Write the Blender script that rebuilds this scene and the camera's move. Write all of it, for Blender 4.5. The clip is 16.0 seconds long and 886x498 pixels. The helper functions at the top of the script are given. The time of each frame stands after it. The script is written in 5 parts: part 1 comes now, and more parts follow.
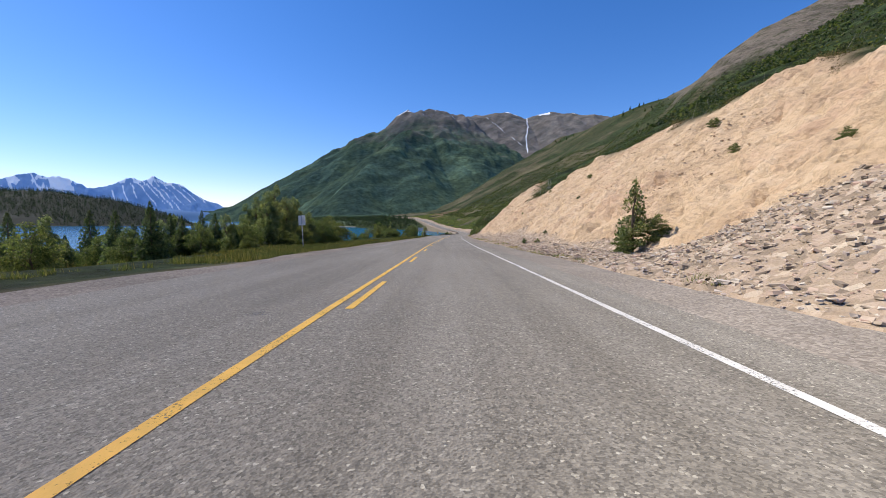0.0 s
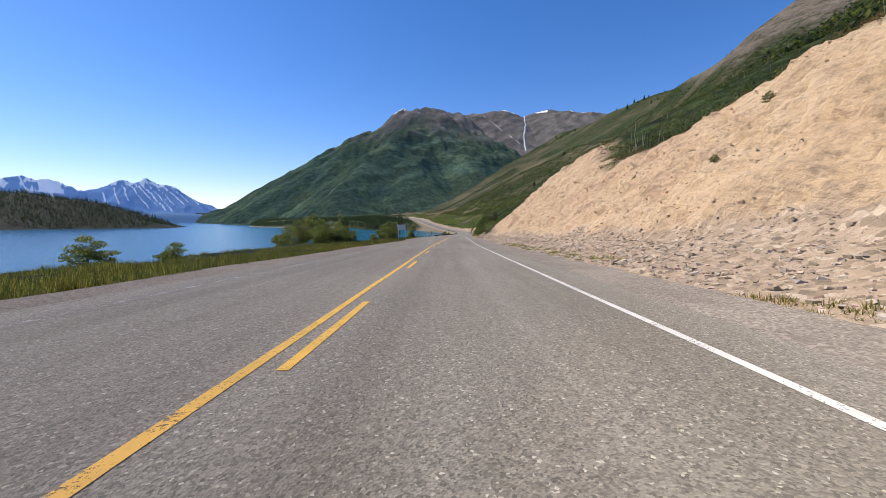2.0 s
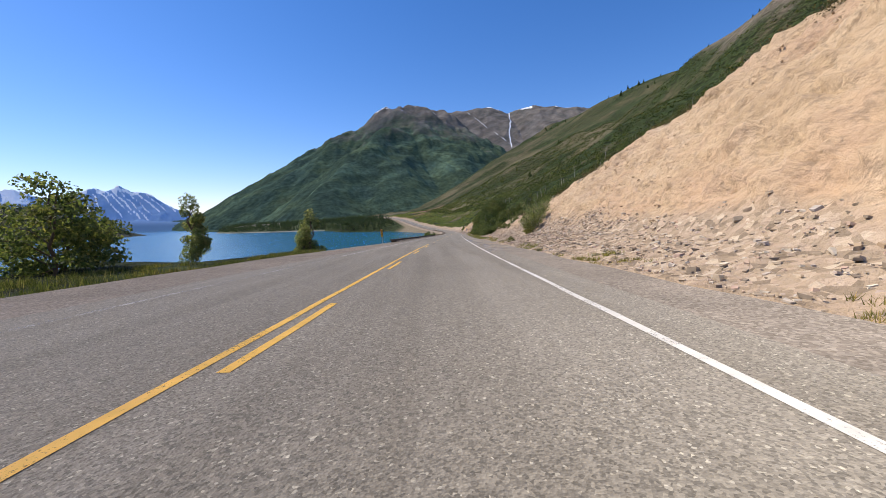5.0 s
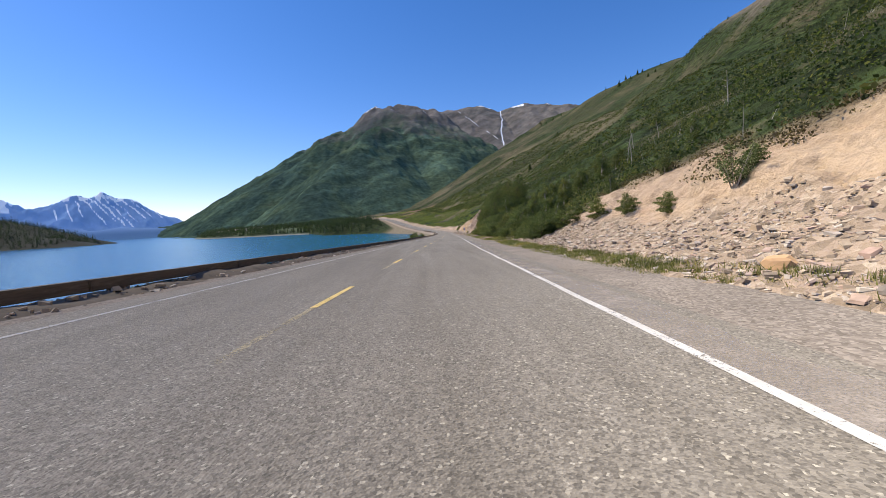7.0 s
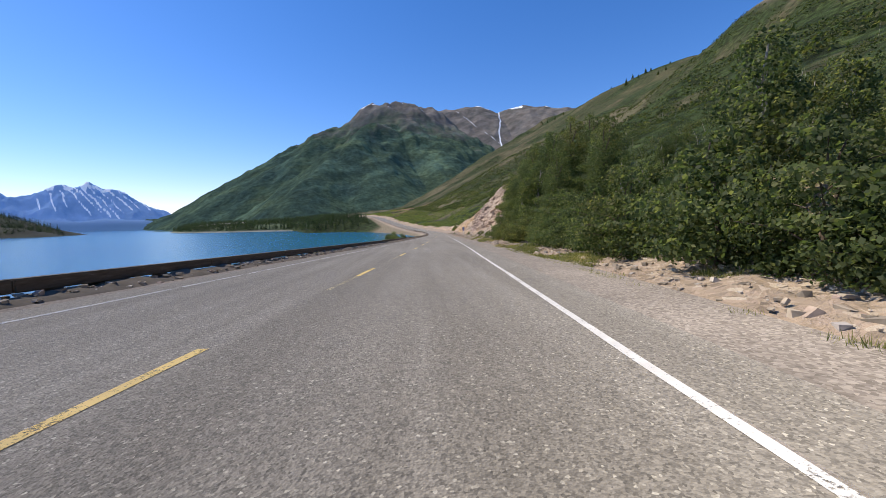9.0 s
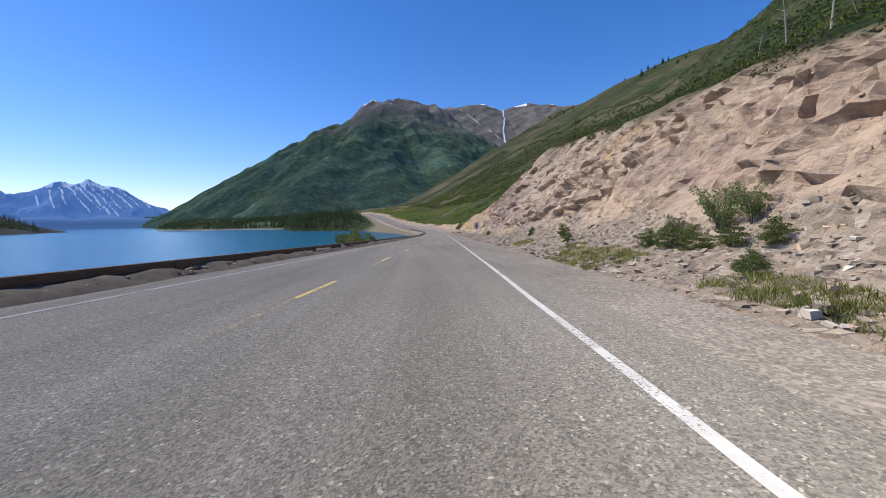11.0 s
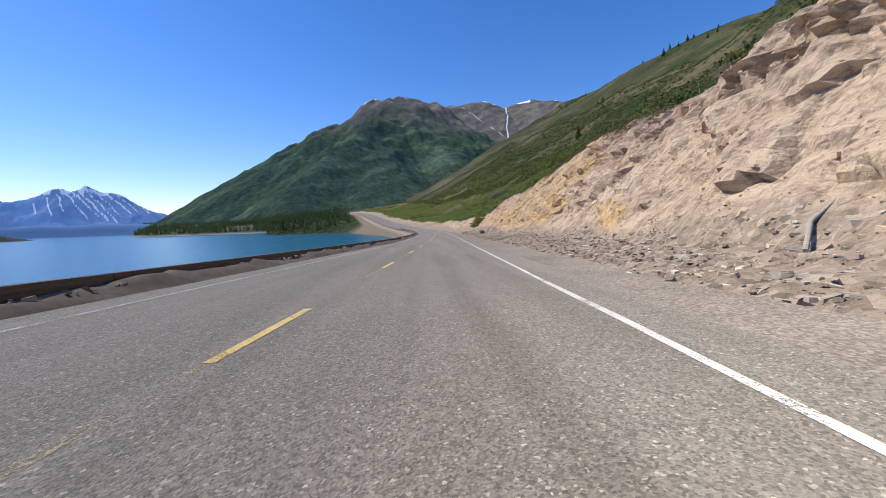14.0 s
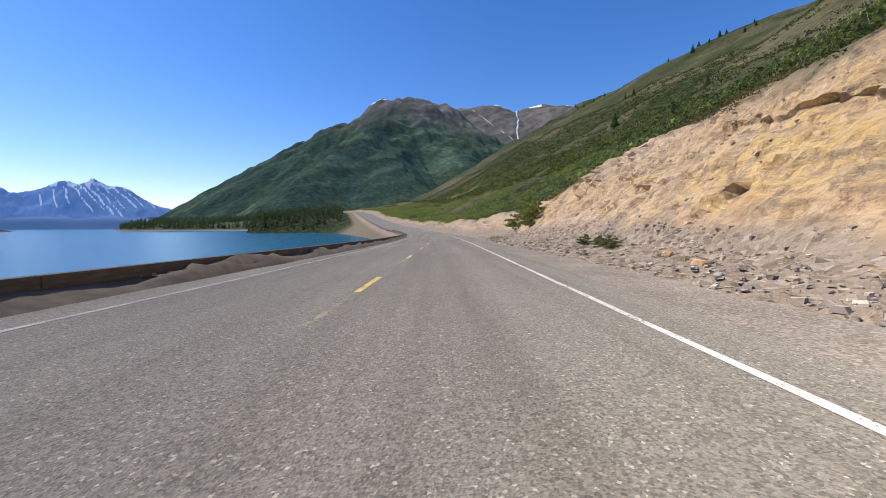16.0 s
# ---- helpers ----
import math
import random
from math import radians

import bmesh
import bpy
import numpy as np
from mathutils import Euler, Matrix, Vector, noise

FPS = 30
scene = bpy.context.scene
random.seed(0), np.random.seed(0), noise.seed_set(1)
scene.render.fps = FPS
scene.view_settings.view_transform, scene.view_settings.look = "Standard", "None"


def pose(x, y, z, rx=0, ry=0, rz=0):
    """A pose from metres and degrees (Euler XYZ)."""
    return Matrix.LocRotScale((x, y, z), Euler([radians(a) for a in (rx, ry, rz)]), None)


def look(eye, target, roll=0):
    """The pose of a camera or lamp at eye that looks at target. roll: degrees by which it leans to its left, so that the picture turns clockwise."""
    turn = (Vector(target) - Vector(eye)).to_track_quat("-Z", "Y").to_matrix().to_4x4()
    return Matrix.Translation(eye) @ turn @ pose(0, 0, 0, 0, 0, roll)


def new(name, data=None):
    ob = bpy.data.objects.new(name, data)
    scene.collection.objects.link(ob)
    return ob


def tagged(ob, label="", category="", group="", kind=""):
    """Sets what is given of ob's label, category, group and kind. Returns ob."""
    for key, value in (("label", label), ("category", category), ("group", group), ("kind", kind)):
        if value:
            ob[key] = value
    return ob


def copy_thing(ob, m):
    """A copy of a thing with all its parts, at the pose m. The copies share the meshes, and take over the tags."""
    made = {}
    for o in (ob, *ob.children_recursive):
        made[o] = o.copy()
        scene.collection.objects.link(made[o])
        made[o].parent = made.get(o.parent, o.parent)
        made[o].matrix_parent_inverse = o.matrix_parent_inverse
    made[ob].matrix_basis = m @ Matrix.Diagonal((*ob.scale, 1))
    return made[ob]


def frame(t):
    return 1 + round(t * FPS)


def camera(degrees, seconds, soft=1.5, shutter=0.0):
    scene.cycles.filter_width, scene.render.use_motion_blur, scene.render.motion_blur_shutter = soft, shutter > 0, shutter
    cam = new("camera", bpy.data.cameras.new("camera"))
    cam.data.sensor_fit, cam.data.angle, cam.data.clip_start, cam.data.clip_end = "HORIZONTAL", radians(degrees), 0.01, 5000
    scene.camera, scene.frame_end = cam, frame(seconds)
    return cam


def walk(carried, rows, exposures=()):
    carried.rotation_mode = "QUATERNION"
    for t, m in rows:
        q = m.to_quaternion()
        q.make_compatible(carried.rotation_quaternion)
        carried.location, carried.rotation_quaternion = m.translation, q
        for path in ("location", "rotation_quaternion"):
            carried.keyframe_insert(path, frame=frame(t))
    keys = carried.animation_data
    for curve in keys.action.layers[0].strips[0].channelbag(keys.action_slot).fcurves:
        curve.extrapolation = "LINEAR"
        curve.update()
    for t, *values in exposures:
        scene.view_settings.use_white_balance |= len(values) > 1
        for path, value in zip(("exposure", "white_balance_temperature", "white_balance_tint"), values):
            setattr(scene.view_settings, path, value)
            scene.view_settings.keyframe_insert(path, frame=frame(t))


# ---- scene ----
cam = camera(96.0, 16.0, 0.8)
PATH = [
    (0, pose(-0.36, 0.00, -0.05, 86.03, -0.57, 0.25)),
    (0.5, pose(-0.35, 11.81, -0.41, 85.96, -0.54, 0.44)),
    (1, pose(-0.28, 23.65, -0.77, 86.00, -0.13, 0.28)),
    (1.5, pose(-0.15, 35.51, -1.12, 86.04, -0.08, 0.15)),
    (2, pose(0.07, 47.40, -1.47, 86.03, -0.03, -0.10)),
    (2.5, pose(0.42, 59.31, -1.82, 86.04, 0.23, -0.45)),
    (3, pose(0.82, 71.24, -2.17, 86.06, 0.41, -0.76)),
    (3.5, pose(1.28, 83.20, -2.52, 86.06, 0.62, -1.09)),
    (6, pose(4.01, 143.53, -4.30, 86.02, 2.48, -2.38)),
    (6.5, pose(4.72, 155.74, -4.66, 86.06, 2.79, -2.63)),
    (7, pose(5.49, 167.99, -5.01, 86.09, 2.88, -2.86)),
    (7.5, pose(6.31, 180.28, -5.36, 86.11, 2.61, -3.07)),
    (8, pose(7.18, 192.59, -5.70, 86.19, 2.05, -3.33)),
    (10.5, pose(11.97, 254.49, -7.42, 86.10, 0.88, -3.49)),
    (11, pose(12.77, 266.95, -7.77, 86.09, 0.97, -3.19)),
    (11.5, pose(13.41, 279.43, -8.13, 86.08, 1.09, -2.84)),
    (12, pose(13.99, 291.92, -8.49, 86.07, 1.47, -2.59)),
    (12.5, pose(14.60, 304.42, -8.85, 86.13, 1.89, -2.51)),
    (13, pose(15.31, 316.94, -9.19, 86.17, 2.03, -2.54)),
    (13.5, pose(16.04, 329.46, -9.53, 86.19, 1.97, -2.65)),
    (14, pose(16.75, 342.00, -9.87, 86.22, 2.04, -2.66)),
    (14.5, pose(17.45, 354.54, -10.19, 86.30, 1.67, -2.67)),
    (15, pose(18.09, 367.09, -10.49, 86.41, 1.48, -2.48)),
    (15.5, pose(18.61, 379.66, -10.77, 86.53, 1.24, -2.13)),
    (16, pose(19.05, 392.24, -11.01, 86.72, 0.35, -1.75)),
]
# camera and path, world, materials, helpers
SUN_EL, SUN_AZ = 50.0, -78.0          # sun height, and its bearing from the road's heading (left is negative)
EXPOSURES = [(0, 0.17, 6500, 10), (3, 0.20, 6900, 11), (6.5, 0.22, 6850, 11), (7.4, 0.27, 6820, 11), (8.1, 0.34, 6850, 11), (10.4, 0.13, 6380, 10), (11.2, 0.13, 6330, 10), (12, 0.13, 6250, 10), (14, 0.23, 6600, 10), (16, 0.24, 6750, 10)]
walk(cam, PATH, EXPOSURES)

# ---- light ----
world = bpy.data.worlds.new("sky")
scene.world = world
world.use_nodes = True
wn = world.node_tree
sky = wn.nodes.new("ShaderNodeTexSky")
sky.sky_type = "NISHITA"
sky.sun_disc = False
sky.sun_elevation, sky.sun_rotation = radians(SUN_EL), radians(SUN_AZ)
sky.altitude, sky.air_density, sky.dust_density, sky.ozone_density = 700, 1.0, 0.3, 3.0
vivid = wn.nodes.new("ShaderNodeHueSaturation")
vivid.inputs["Saturation"].default_value = 1.30
tint = wn.nodes.new("ShaderNodeMix")
tint.data_type, tint.blend_type = "RGBA", "MULTIPLY"
tint.inputs["Factor"].default_value = 1.0
tint.inputs[7].default_value = (1.085, 0.985, 1.19, 1)
wn.links.new(sky.outputs[0], vivid.inputs["Color"])
wn.links.new(vivid.outputs[0], tint.inputs[6])
wn.links.new(tint.outputs[2], wn.nodes["Background"].inputs[0])
wn.nodes["Background"].inputs[1].default_value = 0.13
sun = new("sun", bpy.data.lights.new("sun", "SUN"))
sun.data.energy, sun.data.angle, sun.data.color = 5.7, radians(0.53), (1.0, 0.915, 0.775)
to_sun = Vector((math.sin(radians(SUN_AZ)) * math.cos(radians(SUN_EL)), math.cos(radians(SUN_AZ)) * math.cos(radians(SUN_EL)), math.sin(radians(SUN_EL))))
sun.matrix_world = look((0, 0, 200), Vector((0, 0, 200)) - to_sun)


# ---- numbers: noise on arrays ----
def hashed(ix, iy, seed):
    n = (ix.astype(np.int64) * 374761393 + iy.astype(np.int64) * 668265263 + seed * 1442695041) & 0xFFFFFFFF
    n = ((n ^ (n >> 13)) * 1274126177) & 0xFFFFFFFF
    n = ((n ^ (n >> 16)) * 2246822519) & 0xFFFFFFFF
    return ((n ^ (n >> 15)) & 0xFFFFFF) / float(0xFFFFFF)


def vnoise(x, y, seed=0):
    """Smooth value noise, -1 to 1."""
    ix, iy = np.floor(x), np.floor(y)
    fx, fy = x - ix, y - iy
    fx, fy = fx * fx * (3 - 2 * fx), fy * fy * (3 - 2 * fy)
    a, b = hashed(ix, iy, seed), hashed(ix + 1, iy, seed)
    c, d = hashed(ix, iy + 1, seed), hashed(ix + 1, iy + 1, seed)
    return 2 * ((a * (1 - fx) + b * fx) * (1 - fy) + (c * (1 - fx) + d * fx) * fy) - 1


def fbm(x, y, octaves=4, seed=0, gain=0.5):
    out, amp = np.zeros_like(x, dtype=float), 1.0
    for k in range(octaves):
        out = out + amp * vnoise(x * 2 ** k + 17.3 * k, y * 2 ** k - 9.1 * k, seed + k)
        amp *= gain
    return out


def cells(x, y, seed=0):
    """Distances to the nearest and next cell centre, a random number of the nearest cell, and a lean across it."""
    ix, iy = np.floor(x), np.floor(y)
    d1, d2, who, tilt = np.full(x.shape, 9.0), np.full(x.shape, 9.0), np.zeros(x.shape), np.zeros(x.shape)
    for ox in (-1, 0, 1):
        for oy in (-1, 0, 1):
            cx, cy = ix + ox, iy + oy
            ex, ey = cx + hashed(cx, cy, seed) - x, cy + hashed(cx, cy, seed + 7) - y
            d = np.hypot(ex, ey)
            lean = ex * (hashed(cx, cy, seed + 17) - 0.5) + ey * (hashed(cx, cy, seed + 19) - 0.35)
            near = d < d1
            d2 = np.where(near, d1, np.minimum(d2, d))
            who = np.where(near, hashed(cx, cy, seed + 13), who)
            tilt = np.where(near, lean, tilt)
            d1 = np.where(near, d, d1)
    return d1, d2, who, tilt


def ramp(x, xs, ys):
    return np.interp(x, xs, ys)


def smooth(a, b, x):
    t = np.clip((x - a) / (b - a), 0, 1)
    return t * t * (3 - 2 * t)


# ---- the road's line: distance along y, with the centre's x and height ----
KNOT_Y = [-140, -80, 0, 35.5, 83, 143.5, 192.6, 254.5, 304, 354.5, 392, 430, 460, 490, 530, 572, 630, 690, 749, 820, 900, 1000, 1100]
KNOT_X = [-2.4, -2.1, -1.75, -1.55, -0.55, 2.05, 5.05, 9.55, 12.65, 15.55, 17.55, 19.0, 19.3, 17.6, 11, 1.5, -12, -27, -42, -64, -95, -140, -190]
KNOT_Z = [3.1, 1.35, -1.1, -2.17, -3.6, -5.33, -6.75, -8.5, -9.87, -11.22, -12.08, -12.6, -12.85, -12.9, -12.4, -11.0, -7.8, -3.4, 1.2, 5, 7, 8, 8]
LAKE = -15.5
_y = np.arange(-140.0, 1100.5, 1.0)


def eased(v, half):
    k = np.hanning(2 * half + 1)
    p = np.pad(v, half, mode="reflect", reflect_type="odd")
    return np.convolve(p, k / k.sum(), "valid")


_cx, _cz = eased(np.interp(_y, KNOT_Y, KNOT_X), 16), eased(np.interp(_y, KNOT_Y, KNOT_Z), 16)
_dx = np.gradient(_cx, _y)


def road_x(s):
    return np.interp(s, _y, _cx)


def road_z(s):
    return np.interp(s, _y, _cz)


def on_road(s, u, h=0.0):
    """World place at distance s along, u to the right of the centre line, h above the road."""
    d = np.interp(s, _y, _dx)
    n = np.sqrt(1 + d * d)
    return np.stack(np.broadcast_arrays(road_x(s) + u / n, s - u * d / n, road_z(s) + h), -1)


def at_road(s, u, h=0.0):
    return Vector([float(c) for c in on_road(np.array(float(s)), np.array(float(u)), np.array(float(h)))])


def heading(s):
    return -math.degrees(math.atan(float(np.interp(s, _y, _dx))))


# ---- meshes ----
def mesh_of(name, verts, faces, material, smooth_shade=False):
    me = bpy.data.meshes.new(name)
    me.from_pydata(np.asarray(verts, dtype=float).reshape(-1, 3).tolist(), [], np.asarray(faces).tolist())
    if material:
        me.materials.append(material)
    if smooth_shade:
        me.polygons.foreach_set("use_smooth", np.ones(len(me.polygons), dtype=bool))
    me.update()
    return me


def grid_faces(rows, cols):
    i = np.arange(rows - 1)[:, None] * cols + np.arange(cols - 1)[None, :]
    return np.stack([i, i + 1, i + cols + 1, i + cols], -1).reshape(-1, 4)


def give(me, name, values):
    a = me.attributes.new(name, "FLOAT", "POINT")
    a.data.foreach_set("value", np.asarray(values, dtype=np.float32).ravel())


def bm_mesh(name, bm, material, smooth_shade=False):
    me = bpy.data.meshes.new(name)
    bm.to_mesh(me)
    bm.free()
    me.materials.append(material)
    if smooth_shade:
        for p in me.polygons:
            p.use_smooth = True
    return me


def part(name, bm, material, parent, label="", at=None, smooth_shade=False):
    me = bm if isinstance(bm, bpy.types.Mesh) else bm_mesh(name, bm, material, smooth_shade)
    ob = new(name, me)
    ob.parent = parent
    if at is not None:
        ob.matrix_basis = at
    return tagged(ob, label)


def box(x0, x1, y0, y1, z0, z1, bevel=0.0):
    bm = bmesh.new()
    bmesh.ops.create_cube(bm, size=1, matrix=Matrix.LocRotScale(((x0 + x1) / 2, (y0 + y1) / 2, (z0 + z1) / 2), None, (x1 - x0, y1 - y0, z1 - z0)))
    if bevel:
        bmesh.ops.bevel(bm, geom=bm.edges[:], offset=bevel, segments=2, affect="EDGES")
    return bm


def tube(path_pts, radii, sides=7):
    """A tapered tube through points."""
    bm = bmesh.new()
    rings = []
    for i, (p, r) in enumerate(zip(path_pts, radii)):
        p = Vector(p)
        d = (Vector(path_pts[min(i + 1, len(path_pts) - 1)]) - Vector(path_pts[max(i - 1, 0)])).normalized()
        a = d.orthogonal().normalized()
        b = d.cross(a)
        rings.append([bm.verts.new(p + r * (math.cos(k * math.tau / sides) * a + math.sin(k * math.tau / sides) * b)) for k in range(sides)])
    for q, w in zip(rings, rings[1:]):
        for k in range(sides):
            bm.faces.new((q[k], q[(k + 1) % sides], w[(k + 1) % sides], w[k]))
    bm.faces.new(rings[0][::-1])
    bm.faces.new(rings[-1])
    return bm


# ---- materials ----
class Nodes:
    def __init__(self, name):
        self.m = bpy.data.materials.new(name)
        self.m.use_nodes = True
        self.t = self.m.node_tree
        self.bsdf = self.t.nodes["Principled BSDF"]
        self.bsdf.inputs["Specular IOR Level"].default_value = 0.25
        self.bsdf.inputs["Diffuse Roughness"].default_value = 1.0

    def add(self, kind, **inputs):
        n = self.t.nodes.new(kind)
        for k, v in inputs.items():
            self.put(n.inputs[k.replace("_", " ")], v)
        return n

    def put(self, socket, v):
        if isinstance(v, bpy.types.NodeSocket):
            self.t.links.new(v, socket)
        elif isinstance(v, tuple) and len(v) == 3 and socket.type == "RGBA":
            socket.default_value = (*v, 1)
        else:
            socket.default_value = v

    def place(self, sx=1.0, sy=1.0, sz=1.0):
        g = self.add("ShaderNodeNewGeometry")
        m = self.t.nodes.new("ShaderNodeMapping")
        m.inputs["Scale"].default_value = (sx, sy, sz)
        self.t.links.new(g.outputs["Position"], m.inputs["Vector"])
        return m.outputs[0]

    def slanted(self, degrees, along, across, up):
        """Position turned about z and stretched: the long way lies at that angle."""
        m = self.t.nodes.new("ShaderNodeMapping")
        m.vector_type = "TEXTURE"
        m.inputs["Rotation"].default_value = (0, 0, radians(degrees))
        m.inputs["Scale"].default_value = (along, across, up)
        self.t.links.new(self.add("ShaderNodeNewGeometry").outputs["Position"], m.inputs["Vector"])
        return m.outputs[0]

    def noise(self, scale, detail=4, rough=0.6, vector=None):
        return self.add("ShaderNodeTexNoise", Scale=scale, Detail=detail, Roughness=rough, Vector=vector or self.place()).outputs["Fac"]

    def voronoi(self, scale, feature="F1", out="Distance", vector=None):
        n = self.add("ShaderNodeTexVoronoi", Scale=scale, Vector=vector or self.place())
        n.feature = feature
        return n.outputs[out]

    def steps(self, fac, *stops):
        n = self.t.nodes.new("ShaderNodeValToRGB")
        self.t.links.new(fac, n.inputs[0])
        e = n.color_ramp.elements
        while len(e) < len(stops):
            e.new(0.5)
        for el, (p, c) in zip(e, stops):
            el.position = p
            el.color = (*c, 1) if isinstance(c, tuple) else (c, c, c, 1)
        return n.outputs[0]

    def mix(self, fac, a, b, how="MIX"):
        n = self.t.nodes.new("ShaderNodeMix")
        n.data_type, n.blend_type = "RGBA", how
        self.put(n.inputs["Factor"], fac)
        self.put(n.inputs[6], a)
        self.put(n.inputs[7], b)
        return n.outputs[2]

    def math(self, op, a, b=0.0):
        n = self.t.nodes.new("ShaderNodeMath")
        n.operation = op
        self.put(n.inputs[0], a)
        self.put(n.inputs[1], b)
        return n.outputs[0]

    def attr(self, name):
        n = self.t.nodes.new("ShaderNodeAttribute")
        n.attribute_name = name
        return n.outputs["Fac"]

    def island(self):
        return self.add("ShaderNodeNewGeometry").outputs["Random Per Island"]

    def done(self, color, rough=0.85, bump=None, strength=0.3, dist=0.05, spec=None):
        self.put(self.bsdf.inputs["Base Color"], color)
        self.put(self.bsdf.inputs["Roughness"], rough)
        if spec is not None:
            self.bsdf.inputs["Specular IOR Level"].default_value = spec
        if bump is not None:
            b = self.add("ShaderNodeBump", Strength=strength, Distance=dist, Height=bump)
            self.t.links.new(b.outputs[0], self.bsdf.inputs["Normal"])
        return self.m


def plain(name, color, rough=0.6, metal=0.0, vary=0.25, scale=9.0):
    n = Nodes(name)
    dark = tuple(c * (1 - vary) for c in color)
    col = n.steps(n.noise(scale, 5), (0.3, dark), (0.7, color))
    n.bsdf.inputs["Metallic"].default_value = metal
    return n.done(col, rough, n.noise(scale * 6, 3), 0.15, 0.01)


def asphalt():
    n = Nodes("asphalt")
    stone = n.voronoi(55.0, out="Color")
    bw = n.add("ShaderNodeRGBToBW", Color=stone).outputs[0]
    chips = n.steps(bw, (0.12, (0.150, 0.136, 0.112)), (0.5, (0.25, 0.226, 0.186)), (0.84, (0.32, 0.29, 0.237)), (0.95, (0.54, 0.50, 0.41)))
    coarse = n.steps(n.voronoi(13.0, out="Distance"), (0.0, 1.12), (0.5, 0.94))
    track = n.noise(1.0, 4, 0.6, n.place(1.3, 0.035, 1.0))
    patch = n.noise(0.12, 5)
    col = n.mix(1.0, chips, n.steps(track, (0.35, (0.85, 0.84, 0.82)), (0.65, (1.10, 1.10, 1.10))), "MULTIPLY")
    col = n.mix(1.0, col, coarse, "MULTIPLY")
    col = n.mix(1.0, col, n.steps(patch, (0.3, 0.88), (0.7, 1.08)), "MULTIPLY")
    return n.done(col, 0.8, n.math("ADD", bw, n.voronoi(60.0)), 0.55, 0.012, 0.3)


def gravel():
    n = Nodes("gravel")
    bw = n.add("ShaderNodeRGBToBW", Color=n.voronoi(28.0, out="Color")).outputs[0]
    chips = n.steps(bw, (0.1, (0.165, 0.14, 0.112)), (0.5, (0.25, 0.214, 0.174)), (0.92, (0.38, 0.33, 0.27)))
    col = n.mix(1.0, chips, n.steps(n.noise(0.5, 5), (0.3, 0.8), (0.7, 1.15)), "MULTIPLY")
    return n.done(col, 0.9, n.math("ADD", bw, n.noise(5.0, 4)), 0.6, 0.03)


def paint(name, color, worn, soft=0.1):
    n = Nodes(name)
    chip = n.math("ADD", n.noise(38.0, 5, 0.7), n.math("MULTIPLY", n.noise(1.7, 3), 0.5))
    col = n.mix(1.0, color, n.steps(n.noise(3.0, 5, 0.7), (0.3, 0.82), (0.7, 1.06)), "MULTIPLY")
    m = n.done(col, 0.6, n.noise(60.0, 3), 0.3, 0.006)
    gap = n.add("ShaderNodeBsdfTransparent")
    both = n.add("ShaderNodeMixShader")
    n.put(both.inputs[0], n.steps(chip, (worn, 0.0), (worn + soft, 1.0)))
    n.t.links.new(gap.outputs[0], both.inputs[1])
    n.t.links.new(n.bsdf.outputs[0], both.inputs[2])
    n.t.links.new(both.outputs[0], n.t.nodes["Material Output"].inputs["Surface"])
    return m


